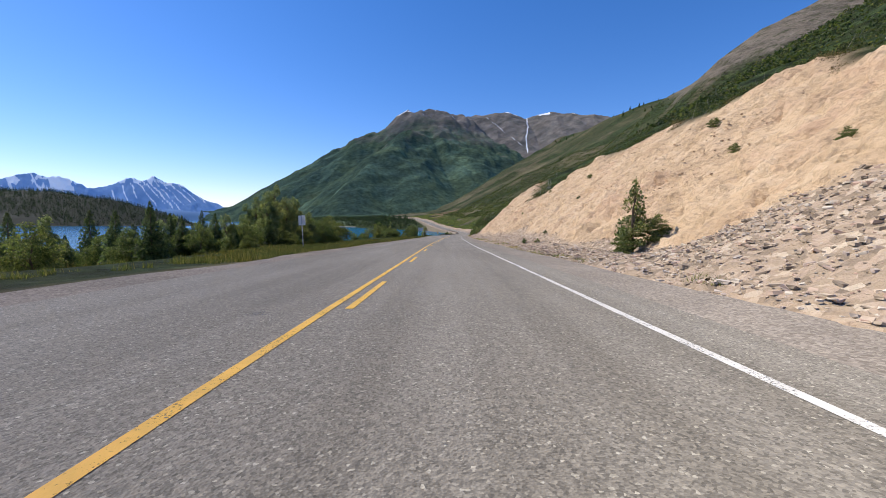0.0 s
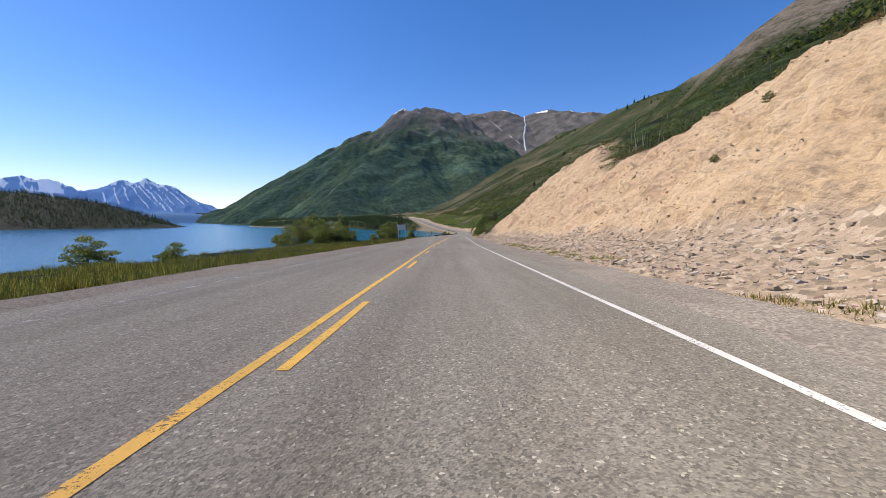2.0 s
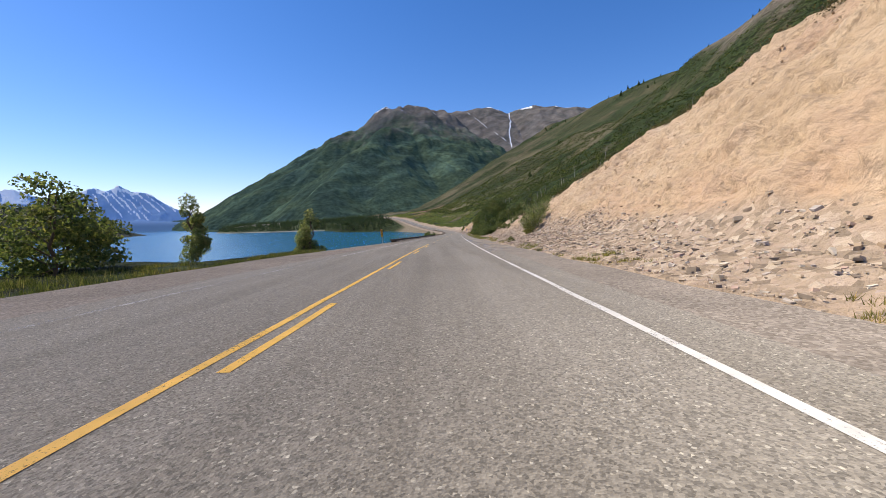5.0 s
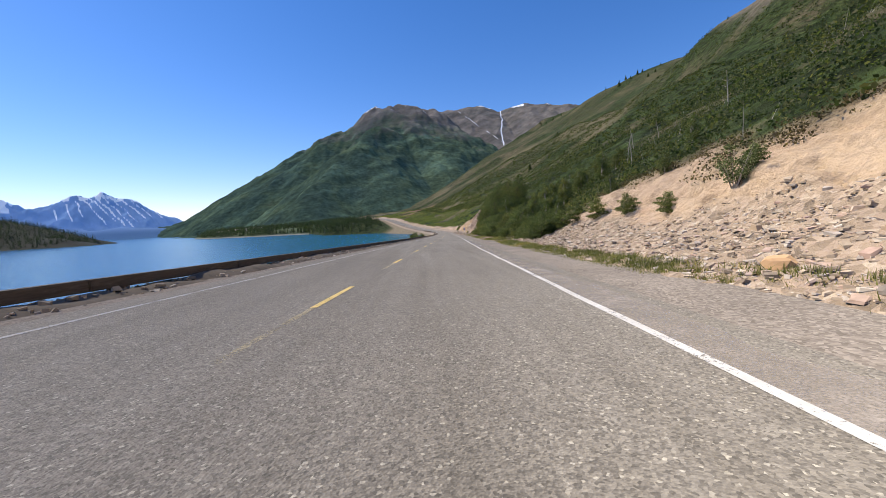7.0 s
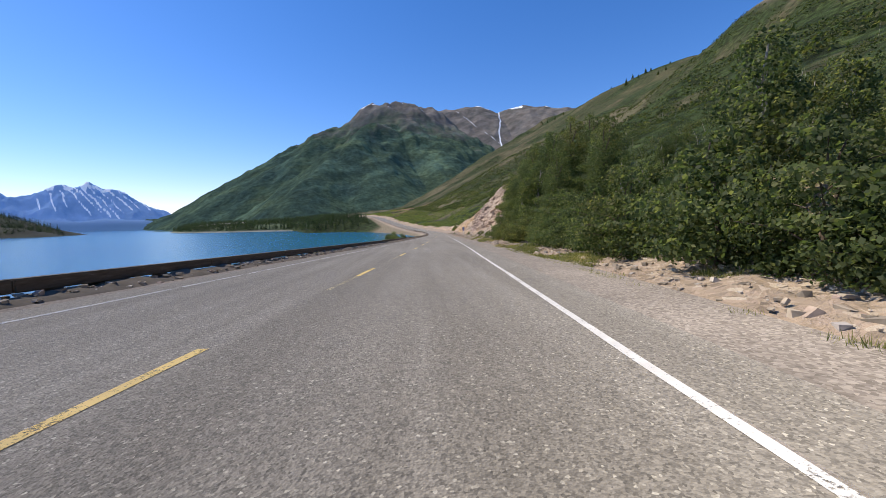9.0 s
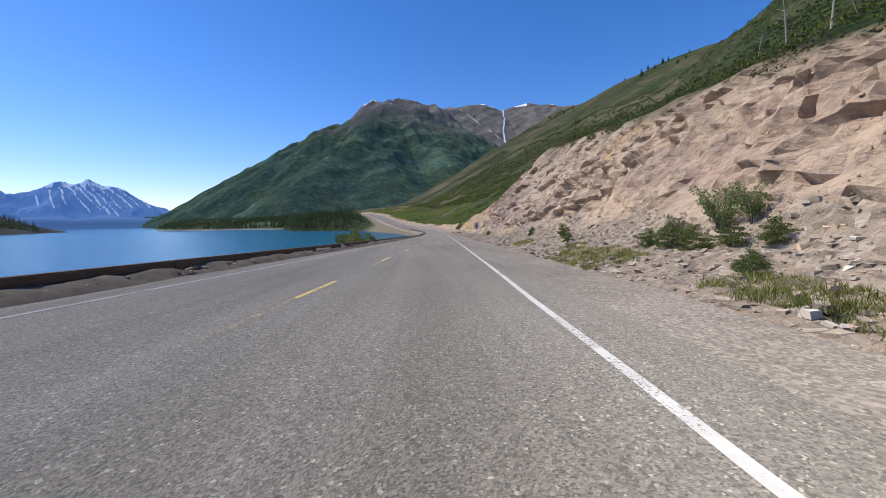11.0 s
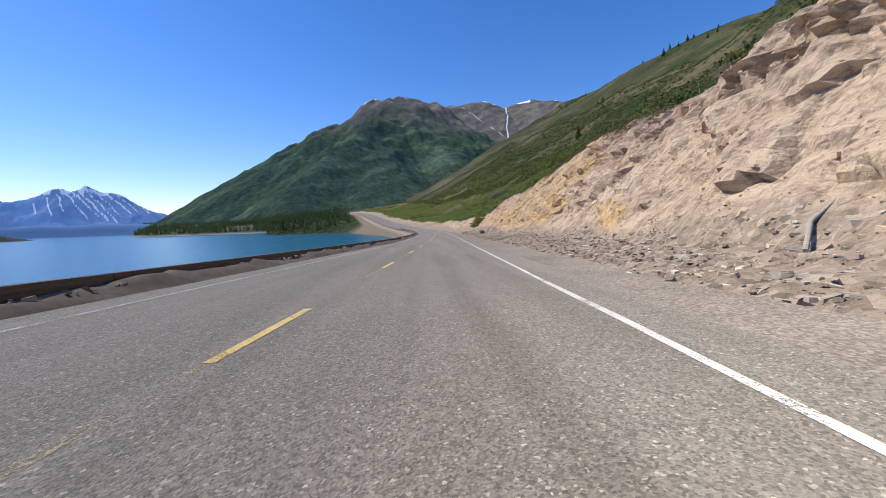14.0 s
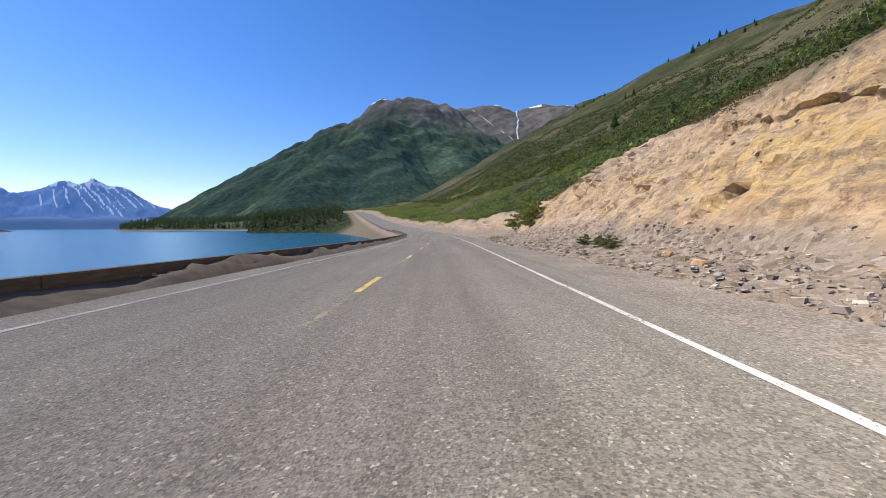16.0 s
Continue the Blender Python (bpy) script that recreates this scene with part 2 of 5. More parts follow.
def hillside():
    """Cut bank, rock face and grown slope, told apart by what grows or is bared there."""
    n = Nodes("hillside_ground")
    veg, rock, talus, crag = n.attr("veg"), n.attr("rock"), n.attr("talus"), n.attr("crag")
    pos = n.place()
    # bare tan soil with pale and pink streaks
    soil = n.steps(n.noise(0.35, 6, 0.62), (0.28, (0.46, 0.335, 0.21)), (0.5, (0.61, 0.45, 0.29)), (0.72, (0.67, 0.52, 0.355)))
    pink = n.steps(n.noise(0.16, 4), (0.48, 0.0), (0.7, 0.55))
    soil = n.mix(pink, soil, (0.56, 0.365, 0.25))
    soil = n.mix(n.steps(n.noise(2.6, 5, 0.7), (0.36, 0.6), (0.5, 0.0)), soil, (0.33, 0.245, 0.165))
    # jointed rock in tan, ochre, mauve and grey
    face = n.steps(n.noise(0.22, 5, 0.65), (0.25, (0.36, 0.27, 0.205)), (0.42, (0.49, 0.38, 0.285)), (0.56, (0.59, 0.47, 0.355)), (0.72, (0.52, 0.395, 0.305)))
    rag = n.steps(n.noise(0.9, 6, 0.65), (0.32, 0.25), (0.58, 1.0))
    face = n.mix(n.math("MULTIPLY", n.attr("pale"), n.math("MULTIPLY", rag, 0.45)), face, (0.58, 0.51, 0.42))
    face = n.mix(n.math("MULTIPLY", n.attr("mauve"), n.math("MULTIPLY", rag, 0.8)), face, (0.345, 0.25, 0.225))
    face = n.mix(n.math("MULTIPLY", n.attr("ochre"), n.math("MULTIPLY", rag, 0.85)), face, n.steps(n.noise(0.5, 4), (0.35, (0.56, 0.34, 0.13)), (0.6, (0.70, 0.48, 0.15))))
    face = n.mix(n.steps(n.noise(0.45, 5, 0.6), (0.58, 0.0), (0.70, 0.5)), face, (0.50, 0.31, 0.19))
    # Dark blotches carry the shade of small crevices in the rock colour.
    face = n.mix(n.steps(n.noise(1.6, 6, 0.75), (0.40, 0.75), (0.51, 0.0)), face, (0.18, 0.135, 0.105))
    face = n.mix(n.steps(n.noise(1.0, 6, 0.7, n.place(0.3, 0.3, 1.9)), (0.36, 0.65), (0.47, 0.0)), face, (0.21, 0.16, 0.125))
    face = n.mix(n.steps(n.noise(1.3, 5, 0.7, n.place(1.5, 1.5, 0.22)), (0.56, 0.0), (0.68, 0.4)), face, (0.33, 0.255, 0.21))
    face = n.mix(n.steps(n.noise(0.8, 5, 0.7, n.place(0.6, 0.6, 1.4)), (0.54, 0.0), (0.66, 0.55)), face, (0.63, 0.515, 0.39))
    base = n.mix(rock, soil, face)
    bent = n.add("ShaderNodeVectorMath")
    bent.operation = "ADD"
    n.put(bent.inputs[0], n.place(1, 1, 1.5))
    n.put(bent.inputs[1], n.mix(1.0, n.add("ShaderNodeTexNoise", Scale=0.8, Detail=5, Vector=n.place()).outputs["Color"], (1.6, 1.6, 1.6), "MULTIPLY"))
    # Joints drawn dark brown, with their crevice shade painted in.
    crack_shade = n.math("MULTIPLY", n.steps(n.voronoi(0.8, "DISTANCE_TO_EDGE", "Distance", bent.outputs[0]), (0.0, 0.4), (0.03, 0.0)), n.steps(n.noise(0.5, 4), (0.45, 0.0), (0.6, 1.0)))
    base = n.mix(n.math("MULTIPLY", crack_shade, rock), base, (0.13, 0.095, 0.07))
    # loose stones
    bw = n.add("ShaderNodeRGBToBW", Color=n.voronoi(5.0, out="Color")).outputs[0]
    loose = n.steps(bw, (0.1, (0.19, 0.155, 0.12)), (0.4, (0.33, 0.268, 0.205)), (0.7, (0.37, 0.295, 0.235)), (0.9, (0.46, 0.40, 0.325)))
    loose = n.mix(1.0, loose, n.mix(n.steps(rock, (0.35, 0.0), (0.6, 1.0)), (1.32, 1.27, 1.2), (1.0, 1.0, 1.0)), "MULTIPLY")
    base = n.mix(talus, base, loose)
    # grown ground: bushes, grass and dry scrub
    green = n.steps(n.noise(0.09, 7, 0.68), (0.3, (0.022, 0.036, 0.013)), (0.5, (0.040, 0.060, 0.019)), (0.68, (0.066, 0.082, 0.029)), (0.85, (0.115, 0.105, 0.056)))
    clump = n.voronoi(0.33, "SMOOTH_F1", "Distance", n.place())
    # Painted bush clumps: lighter middles, and the shade between them put into the green.
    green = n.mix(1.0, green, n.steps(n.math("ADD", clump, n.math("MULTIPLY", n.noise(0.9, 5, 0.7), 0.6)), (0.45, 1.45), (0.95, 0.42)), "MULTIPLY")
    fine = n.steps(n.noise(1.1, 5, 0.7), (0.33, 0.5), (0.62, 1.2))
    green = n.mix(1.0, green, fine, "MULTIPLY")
    straw = n.steps(n.noise(0.25, 6, 0.7), (0.3, (0.085, 0.068, 0.042)), (0.55, (0.15, 0.12, 0.075)), (0.75, (0.23, 0.185, 0.12)))
    green = n.mix(n.math("MULTIPLY", n.attr("brown"), n.steps(n.noise(0.16, 6, 0.72), (0.38, 0.0), (0.56, 1.0))), green, straw)
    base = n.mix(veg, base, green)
    red = n.steps(n.noise(0.08, 6, 0.7), (0.35, (0.12, 0.10, 0.055)), (0.5, (0.21, 0.135, 0.085)), (0.7, (0.29, 0.19, 0.125)))
    base = n.mix(n.attr("scree"), base, red)
    high = n.steps(n.noise(0.06, 7, 0.72, n.place(1.0, 1.0, 2.2)), (0.3, (0.085, 0.075, 0.058)), (0.5, (0.17, 0.142, 0.112)), (0.7, (0.25, 0.21, 0.17)))
    high = n.mix(n.steps(n.noise(0.11, 6, 0.7), (0.5, 0.0), (0.62, 0.8)), high, (0.05, 0.06, 0.026))
    base = n.mix(crag, base, high)
    joints = n.math("MULTIPLY", n.math("MINIMUM", n.voronoi(0.8, "DISTANCE_TO_EDGE", "Distance", bent.outputs[0]), 0.07), n.math("MULTIPLY", rock, 2.5))
    rough_h = n.math("ADD", n.noise(3.0, 7, 0.7), n.math("MULTIPLY", n.voronoi(2.2), 0.6))
    rough_h = n.math("SUBTRACT", rough_h, n.math("MULTIPLY", n.math("MULTIPLY", veg, clump), 5.0))
    return n.done(base, 0.95, n.math("ADD", joints, n.math("ADD", rough_h, n.math("MULTIPLY", n.noise(11.0, 4, 0.7), 0.35))), 0.9, 0.22, 0.1)


def mountain_mat():
    n = Nodes("mountain_slope")
    high, streak = n.attr("high"), n.attr("snow")
    # Forest greens, paled and cooled: the air's haze is mixed into them.
    wood = n.steps(n.noise(0.0055, 8, 0.66), (0.3, (0.060, 0.098, 0.082)), (0.5, (0.084, 0.130, 0.090)), (0.62, (0.112, 0.160, 0.095)), (0.78, (0.160, 0.180, 0.120)))
    wood = n.mix(1.0, wood, n.steps(n.noise(0.05, 6, 0.75), (0.3, 0.45), (0.7, 1.4)), "MULTIPLY")
    gully = n.noise(0.012, 7, 0.66, n.slanted(38, 3.4, 0.8, 2.6))
    wood = n.mix(1.0, wood, n.steps(gully, (0.36, 0.72), (0.52, 0.95), (0.66, 1.55)), "MULTIPLY")
    stone = n.steps(n.noise(0.008, 8, 0.7), (0.3, (0.125, 0.125, 0.115)), (0.55, (0.205, 0.185, 0.165)), (0.75, (0.30, 0.265, 0.23)))
    stone = n.mix(1.0, stone, n.steps(gully, (0.38, 0.75), (0.64, 1.3)), "MULTIPLY")
    mask = n.steps(n.math("ADD", high, n.math("MULTIPLY", n.math("SUBTRACT", n.noise(0.006, 7, 0.7), 0.5), 1.5)), (0.45, 0.0), (0.85, 1.0))
    col = n.mix(mask, wood, stone)
    snow = n.steps(streak, (0.35, 0.0), (0.5, 1.0))
    col = n.mix(snow, col, (0.85, 0.87, 0.9))
    return n.done(col, 0.95, n.noise(0.02, 8, 0.7), 0.5, 12.0, 0.0)


def hazed_range_mat():
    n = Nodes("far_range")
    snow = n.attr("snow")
    # Distance haze is put into the colour: rock and low forest are painted blue.
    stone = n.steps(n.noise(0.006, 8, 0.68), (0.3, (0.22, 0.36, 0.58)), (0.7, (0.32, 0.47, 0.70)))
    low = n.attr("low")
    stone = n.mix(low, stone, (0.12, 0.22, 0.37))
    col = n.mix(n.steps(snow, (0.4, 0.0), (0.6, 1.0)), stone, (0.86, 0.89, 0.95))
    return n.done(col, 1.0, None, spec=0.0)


def water():
    n = Nodes("lake_water")
    tint = n.steps(n.noise(0.004, 4), (0.35, (0.006, 0.115, 0.225)), (0.65, (0.010, 0.165, 0.26)))
    waves = n.math("ADD", n.noise(0.9, 5, 0.6, n.place(1.0, 0.5, 1.0)), n.noise(0.15, 3))
    n.bsdf.inputs["IOR"].default_value = 1.33
    return n.done(tint, 0.2, waves, 0.28, 0.25, 0.36)


def leafy(name, dark, light, warm=None):
    n = Nodes(name)
    c = n.steps(n.island(), (0.1, dark), (0.6, light), (0.95, warm or light))
    c = n.mix(1.0, c, n.steps(n.noise(0.5, 3), (0.3, 0.75), (0.7, 1.15)), "MULTIPLY")
    c = n.mix(1.0, c, n.steps(n.noise(0.17, 4, 0.7), (0.36, (0.74, 0.80, 0.82)), (0.5, (1.0, 1.0, 1.0)), (0.66, (1.32, 1.08, 0.95))), "MULTIPLY")
    m = n.done(c, 0.6, None, spec=0.2)
    thin = n.add("ShaderNodeBsdfTranslucent", Color=n.mix(1.0, c, (1.6, 1.65, 0.95), "MULTIPLY"))
    both = n.add("ShaderNodeMixShader")
    both.inputs[0].default_value = 0.48
    n.t.links.new(n.bsdf.outputs[0], both.inputs[1])
    n.t.links.new(thin.outputs[0], both.inputs[2])
    n.t.links.new(both.outputs[0], n.t.nodes["Material Output"].inputs["Surface"])
    return m


def warm_stones():
    n = Nodes("warm_loose_stone")
    c = n.steps(n.island(), (0.05, (0.27, 0.215, 0.16)), (0.3, (0.45, 0.36, 0.26)), (0.55, (0.55, 0.445, 0.33)), (0.7, (0.50, 0.35, 0.27)), (0.8, (0.45, 0.39, 0.34)), (0.95, (0.64, 0.56, 0.45)))
    c = n.mix(1.0, c, n.steps(n.noise(6.0, 5), (0.3, 0.75), (0.7, 1.15)), "MULTIPLY")
    return n.done(c, 0.9, n.noise(9.0, 5, 0.7), 0.4, 0.02)


def stones():
    n = Nodes("loose_stone")
    c = n.steps(n.island(), (0.05, (0.20, 0.17, 0.135)), (0.3, (0.34, 0.285, 0.22)), (0.55, (0.45, 0.375, 0.285)), (0.7, (0.41, 0.295, 0.235)), (0.8, (0.36, 0.325, 0.295)), (0.95, (0.58, 0.52, 0.43)))
    c = n.mix(1.0, c, n.steps(n.noise(6.0, 5), (0.3, 0.75), (0.7, 1.15)), "MULTIPLY")
    return n.done(c, 0.9, n.noise(9.0, 5, 0.7), 0.4, 0.02)


def stone_piece():
    n = Nodes("single_stone")
    r = n.add("ShaderNodeObjectInfo").outputs["Random"]
    c = n.steps(r, (0.05, (0.20, 0.17, 0.135)), (0.3, (0.34, 0.285, 0.22)), (0.55, (0.45, 0.375, 0.285)), (0.7, (0.41, 0.295, 0.235)), (0.8, (0.36, 0.325, 0.295)), (0.95, (0.58, 0.52, 0.43)))
    c = n.mix(1.0, c, n.steps(n.noise(6.0, 5), (0.3, 0.75), (0.7, 1.15)), "MULTIPLY")
    return n.done(c, 0.9, n.noise(9.0, 5, 0.7), 0.4, 0.02)


def leafy_free(name, dark, mid, light):
    n = Nodes(name)
    c = n.steps(n.island(), (0.1, dark), (0.5, mid), (0.95, light))
    return n.done(c, 0.95, n.noise(8.0, 4, 0.7), 0.4, 0.02)


def dirt():
    n = Nodes("shoulder_dirt")
    bw = n.add("ShaderNodeRGBToBW", Color=n.voronoi(30.0, out="Color")).outputs[0]
    c = n.steps(bw, (0.1, (0.16, 0.13, 0.103)), (0.5, (0.25, 0.207, 0.165)), (0.92, (0.37, 0.32, 0.265)))
    c = n.mix(1.0, c, n.steps(n.noise(0.45, 5), (0.3, 0.75), (0.7, 1.12)), "MULTIPLY")
    return n.done(c, 0.95, n.math("ADD", bw, n.noise(4.0, 4)), 0.6, 0.03)


def timber():
    n = Nodes("weathered_timber")
    grain = n.noise(3.0, 6, 0.7, n.place(6, 0.6, 6))
    c = n.steps(grain, (0.3, (0.075, 0.055, 0.038)), (0.6, (0.14, 0.11, 0.08)), (0.8, (0.26, 0.22, 0.175)))
    return n.done(c, 0.85, grain, 0.4, 0.01)


DIRT = dirt()
ASPHALT, GRAVEL, HILL, MOUNTAIN, HAZED_RANGE, WATER = asphalt(), gravel(), hillside(), mountain_mat(), hazed_range_mat(), water()
YELLOW = paint("yellow_road_paint", (0.80, 0.49, 0.085), 0.56)
PALE_YELLOW = paint("pale_yellow_road_paint", (0.78, 0.58, 0.20), 0.58)
YELLOW_FADED = paint("faded_yellow_road_paint", (0.48, 0.40, 0.24), 0.69)
WHITE = paint("white_road_paint", (0.64, 0.62, 0.57), 0.58)
WHITE_THIN = paint("almost_worn_white_road_paint", (0.46, 0.44, 0.40), 0.72)
WHITE_FADED = paint("worn_white_road_paint", (0.54, 0.52, 0.48), 0.63)
ALDER = leafy("alder_leaves", (0.058, 0.082, 0.032), (0.112, 0.146, 0.056), (0.19, 0.205, 0.09))
# Darker alder green; shade of gaps in the scrub is included in it.
HILL_ALDER = leafy("darkened_hill_scrub", (0.032, 0.050, 0.018), (0.066, 0.092, 0.032), (0.125, 0.135, 0.060))
SLOPE_ALDER = leafy("slope_scrub", (0.088, 0.128, 0.044), (0.155, 0.20, 0.07), (0.24, 0.25, 0.11))
DRY_SCRUB = leafy("dry_scrub", (0.060, 0.050, 0.030), (0.105, 0.092, 0.052), (0.17, 0.14, 0.085))
SPRUCE = leafy("spruce_needles", (0.036, 0.062, 0.028), (0.075, 0.112, 0.048), (0.125, 0.155, 0.068))
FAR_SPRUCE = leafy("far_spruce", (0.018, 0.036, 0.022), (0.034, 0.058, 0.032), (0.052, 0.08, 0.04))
# FAR_SPRUCE at about half tone: the far hill's shade is in the needle colour.
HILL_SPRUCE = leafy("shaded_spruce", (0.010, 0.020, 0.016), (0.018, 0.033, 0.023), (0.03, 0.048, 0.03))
POPLAR = leafy("poplar_leaves", (0.075, 0.105, 0.042), (0.15, 0.19, 0.09), (0.28, 0.31, 0.18))
GRASS = leafy("roadside_grass", (0.10, 0.12, 0.036), (0.20, 0.21, 0.075), (0.42, 0.37, 0.18))
BANK_GRASS = leafy("bank_grass", (0.040, 0.056, 0.018), (0.085, 0.10, 0.034), (0.19, 0.17, 0.085))
BARK, PALE_BARK = plain("dark_bark", (0.13, 0.10, 0.075), 0.9), plain("pale_dead_wood", (0.42, 0.38, 0.32), 0.9)
STONE, WARM_STONE, STONE_PIECE, TIMBER = stones(), warm_stones(), stone_piece(), timber()
TAN_STONE = leafy_free("tan_stone", (0.36, 0.26, 0.165), (0.54, 0.41, 0.275), (0.62, 0.49, 0.35))
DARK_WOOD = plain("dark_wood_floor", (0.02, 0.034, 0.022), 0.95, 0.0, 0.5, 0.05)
STEEL, SIGN_BACK, SIGN_WHITE = plain("galvanised_steel", (0.55, 0.56, 0.57), 0.45, 0.6), plain("bare_aluminium", (0.62, 0.63, 0.64), 0.5, 0.3, 0.1), plain("white_sign_paint", (0.78, 0.78, 0.77), 0.5, 0.0, 0.08)
BLUE, BLACK, AMBER = plain("blue_sign_sheet", (0.02, 0.075, 0.36), 0.45, 0.0, 0.15), plain("black_sign_sheet", (0.02, 0.02, 0.02), 0.5), plain("amber_sign_sheet", (0.80, 0.42, 0.02), 0.45, 0.0, 0.1)

# ---- ground: one sheet along the road, from lake bed to the hill's crest ----
CUT_S = [-140, 0, 50, 95, 118, 138, 152, 176, 195, 202, 250, 264, 290, 335, 385, 415, 450, 520, 600, 1100]
CUT_BASE = [11, 11, 10.5, 9.5, 9.5, 9.5, 9.8, 9.8, 9, 9, 9, 9, 9.5, 9, 9, 9, 9, 8.5, 8, 8]
CUT_TALUS = [3.0, 2.6, 0.8, 0.55, 0.6, 0.8, 1.1, 1.1, 0.6, 0.45, 0.4, 0.5, 0.8, 0.75, 0.65, 0.7, 0.8, 0.8, 0.8, 0.8]
CUT_SLOPE = [0.75, 0.75, 0.76, 0.84, 0.98, 0.95, 0.85, 0.78, 0.7, 0.62, 0.62, 0.95, 1.05, 1.3, 1.1, 0.95, 0.8, 0.8, 0.7, 0.7]
TOP_S = [-140, 30, 60, 72, 84, 92, 101, 107, 114, 121, 130, 140, 152, 160, 167, 174, 179, 186, 193, 202, 250, 264, 278, 284, 296, 304, 320, 335, 342, 350, 367, 379, 394, 405, 420, 450, 520, 600, 1100]
TOP_H = [14, 14, 14, 13, 10.5, 9, 10.2, 11.2, 14.8, 14.8, 13, 11, 9, 7.6, 6.2, 4.5, 3.6, 3.6, 2.3, 0.4, 0.3, 3, 4.8, 6.6, 7.6, 9.0, 12, 12.5, 12, 11, 8.3, 9.2, 8.8, 8, 6.8, 3.6, 2.2, 1.4, 1.0]
CUT_ROCK = [0, 0, 0, 0, 0.05, 0.1, 0.3, 0.3, 0.6, 0.5, 0.5, 0.55, 0.8, 1, 0.85, 0.75, 0.7, 0.8, 0.5, 0.4]
# ledges that jut out over a hollow: distance, height, half length, depth
LIPS = [(342.5, 3.6, 4.0, 0.7), (323, 3.9, 2.0, 0.6), (332, 7.6, 2.5, 0.6), (318, 5.0, 2.4, 0.7), (316, 3.1, 1.8, 0.6), (312.5, 3.6, 2.2, 0.7), (330, 5.2, 3.0, 0.6), (367, 5.1, 3.0, 0.7), (365, 2.7, 3.4, 0.5), (372, 4.0, 2.2, 0.5), (411, 4.0, 1.2, 0.6), (288, 4.6, 1.6, 0.5), (282, 2.6, 1.2, 0.4), (296, 6.4, 2.0, 0.6)]
# coloured beds in the rock: distance, height, half length, half height
OCHRE_BEDS = [(405, 4.0, 6.0, 2.6), (345, 0.9, 1.3, 1.0), (315, 1.2, 2.2, 0.9), (398, 2.4, 5.0, 1.5), (379, 2.8, 4.0, 1.2), (377, 6.4, 3.2, 1.0), (341.5, 5.2, 1.3, 0.6), (364, 1.7, 3.0, 0.6), (296, 7.4, 4.0, 0.9)]
MAUVE_BEDS = [(347, 8.0, 5.0, 1.8), (328, 3.2, 3.2, 1.4), (371, 6.1, 4.0, 1.1), (303, 3.0, 7.0, 1.6), (326, 2.0, 6.0, 0.7), (407, 1.4, 5.0, 0.9), (411, 3.6, 1.4, 1.2), (286, 4.0, 4.0, 0.9)]
PALE_BEDS = [(341, 2.0, 3.6, 1.2), (331, 6.6, 6.0, 1.4), (320, 6.5, 6.0, 1.6), (309, 2.2, 4.0, 1.0), (366, 3.4, 4.0, 0.8), (413, 3.8, 1.2, 1.2), (276, 2.0, 7.0, 1.6)]


def beds(s, h, places):
    """Lens-shaped patches with ragged rims."""
    ss, hh = s + 1.2 * fbm(s * 0.5, h * 0.8, 3, 861), h + 0.5 * fbm(s * 0.6, h * 0.9, 3, 862)
    out = np.zeros_like(s)
    for s0, h0, ls, lh in places:
        out = np.maximum(out, 1 - smooth(0.6, 1.25, np.hypot((ss - s0) / ls, (hh - h0) / lh)))
    return out



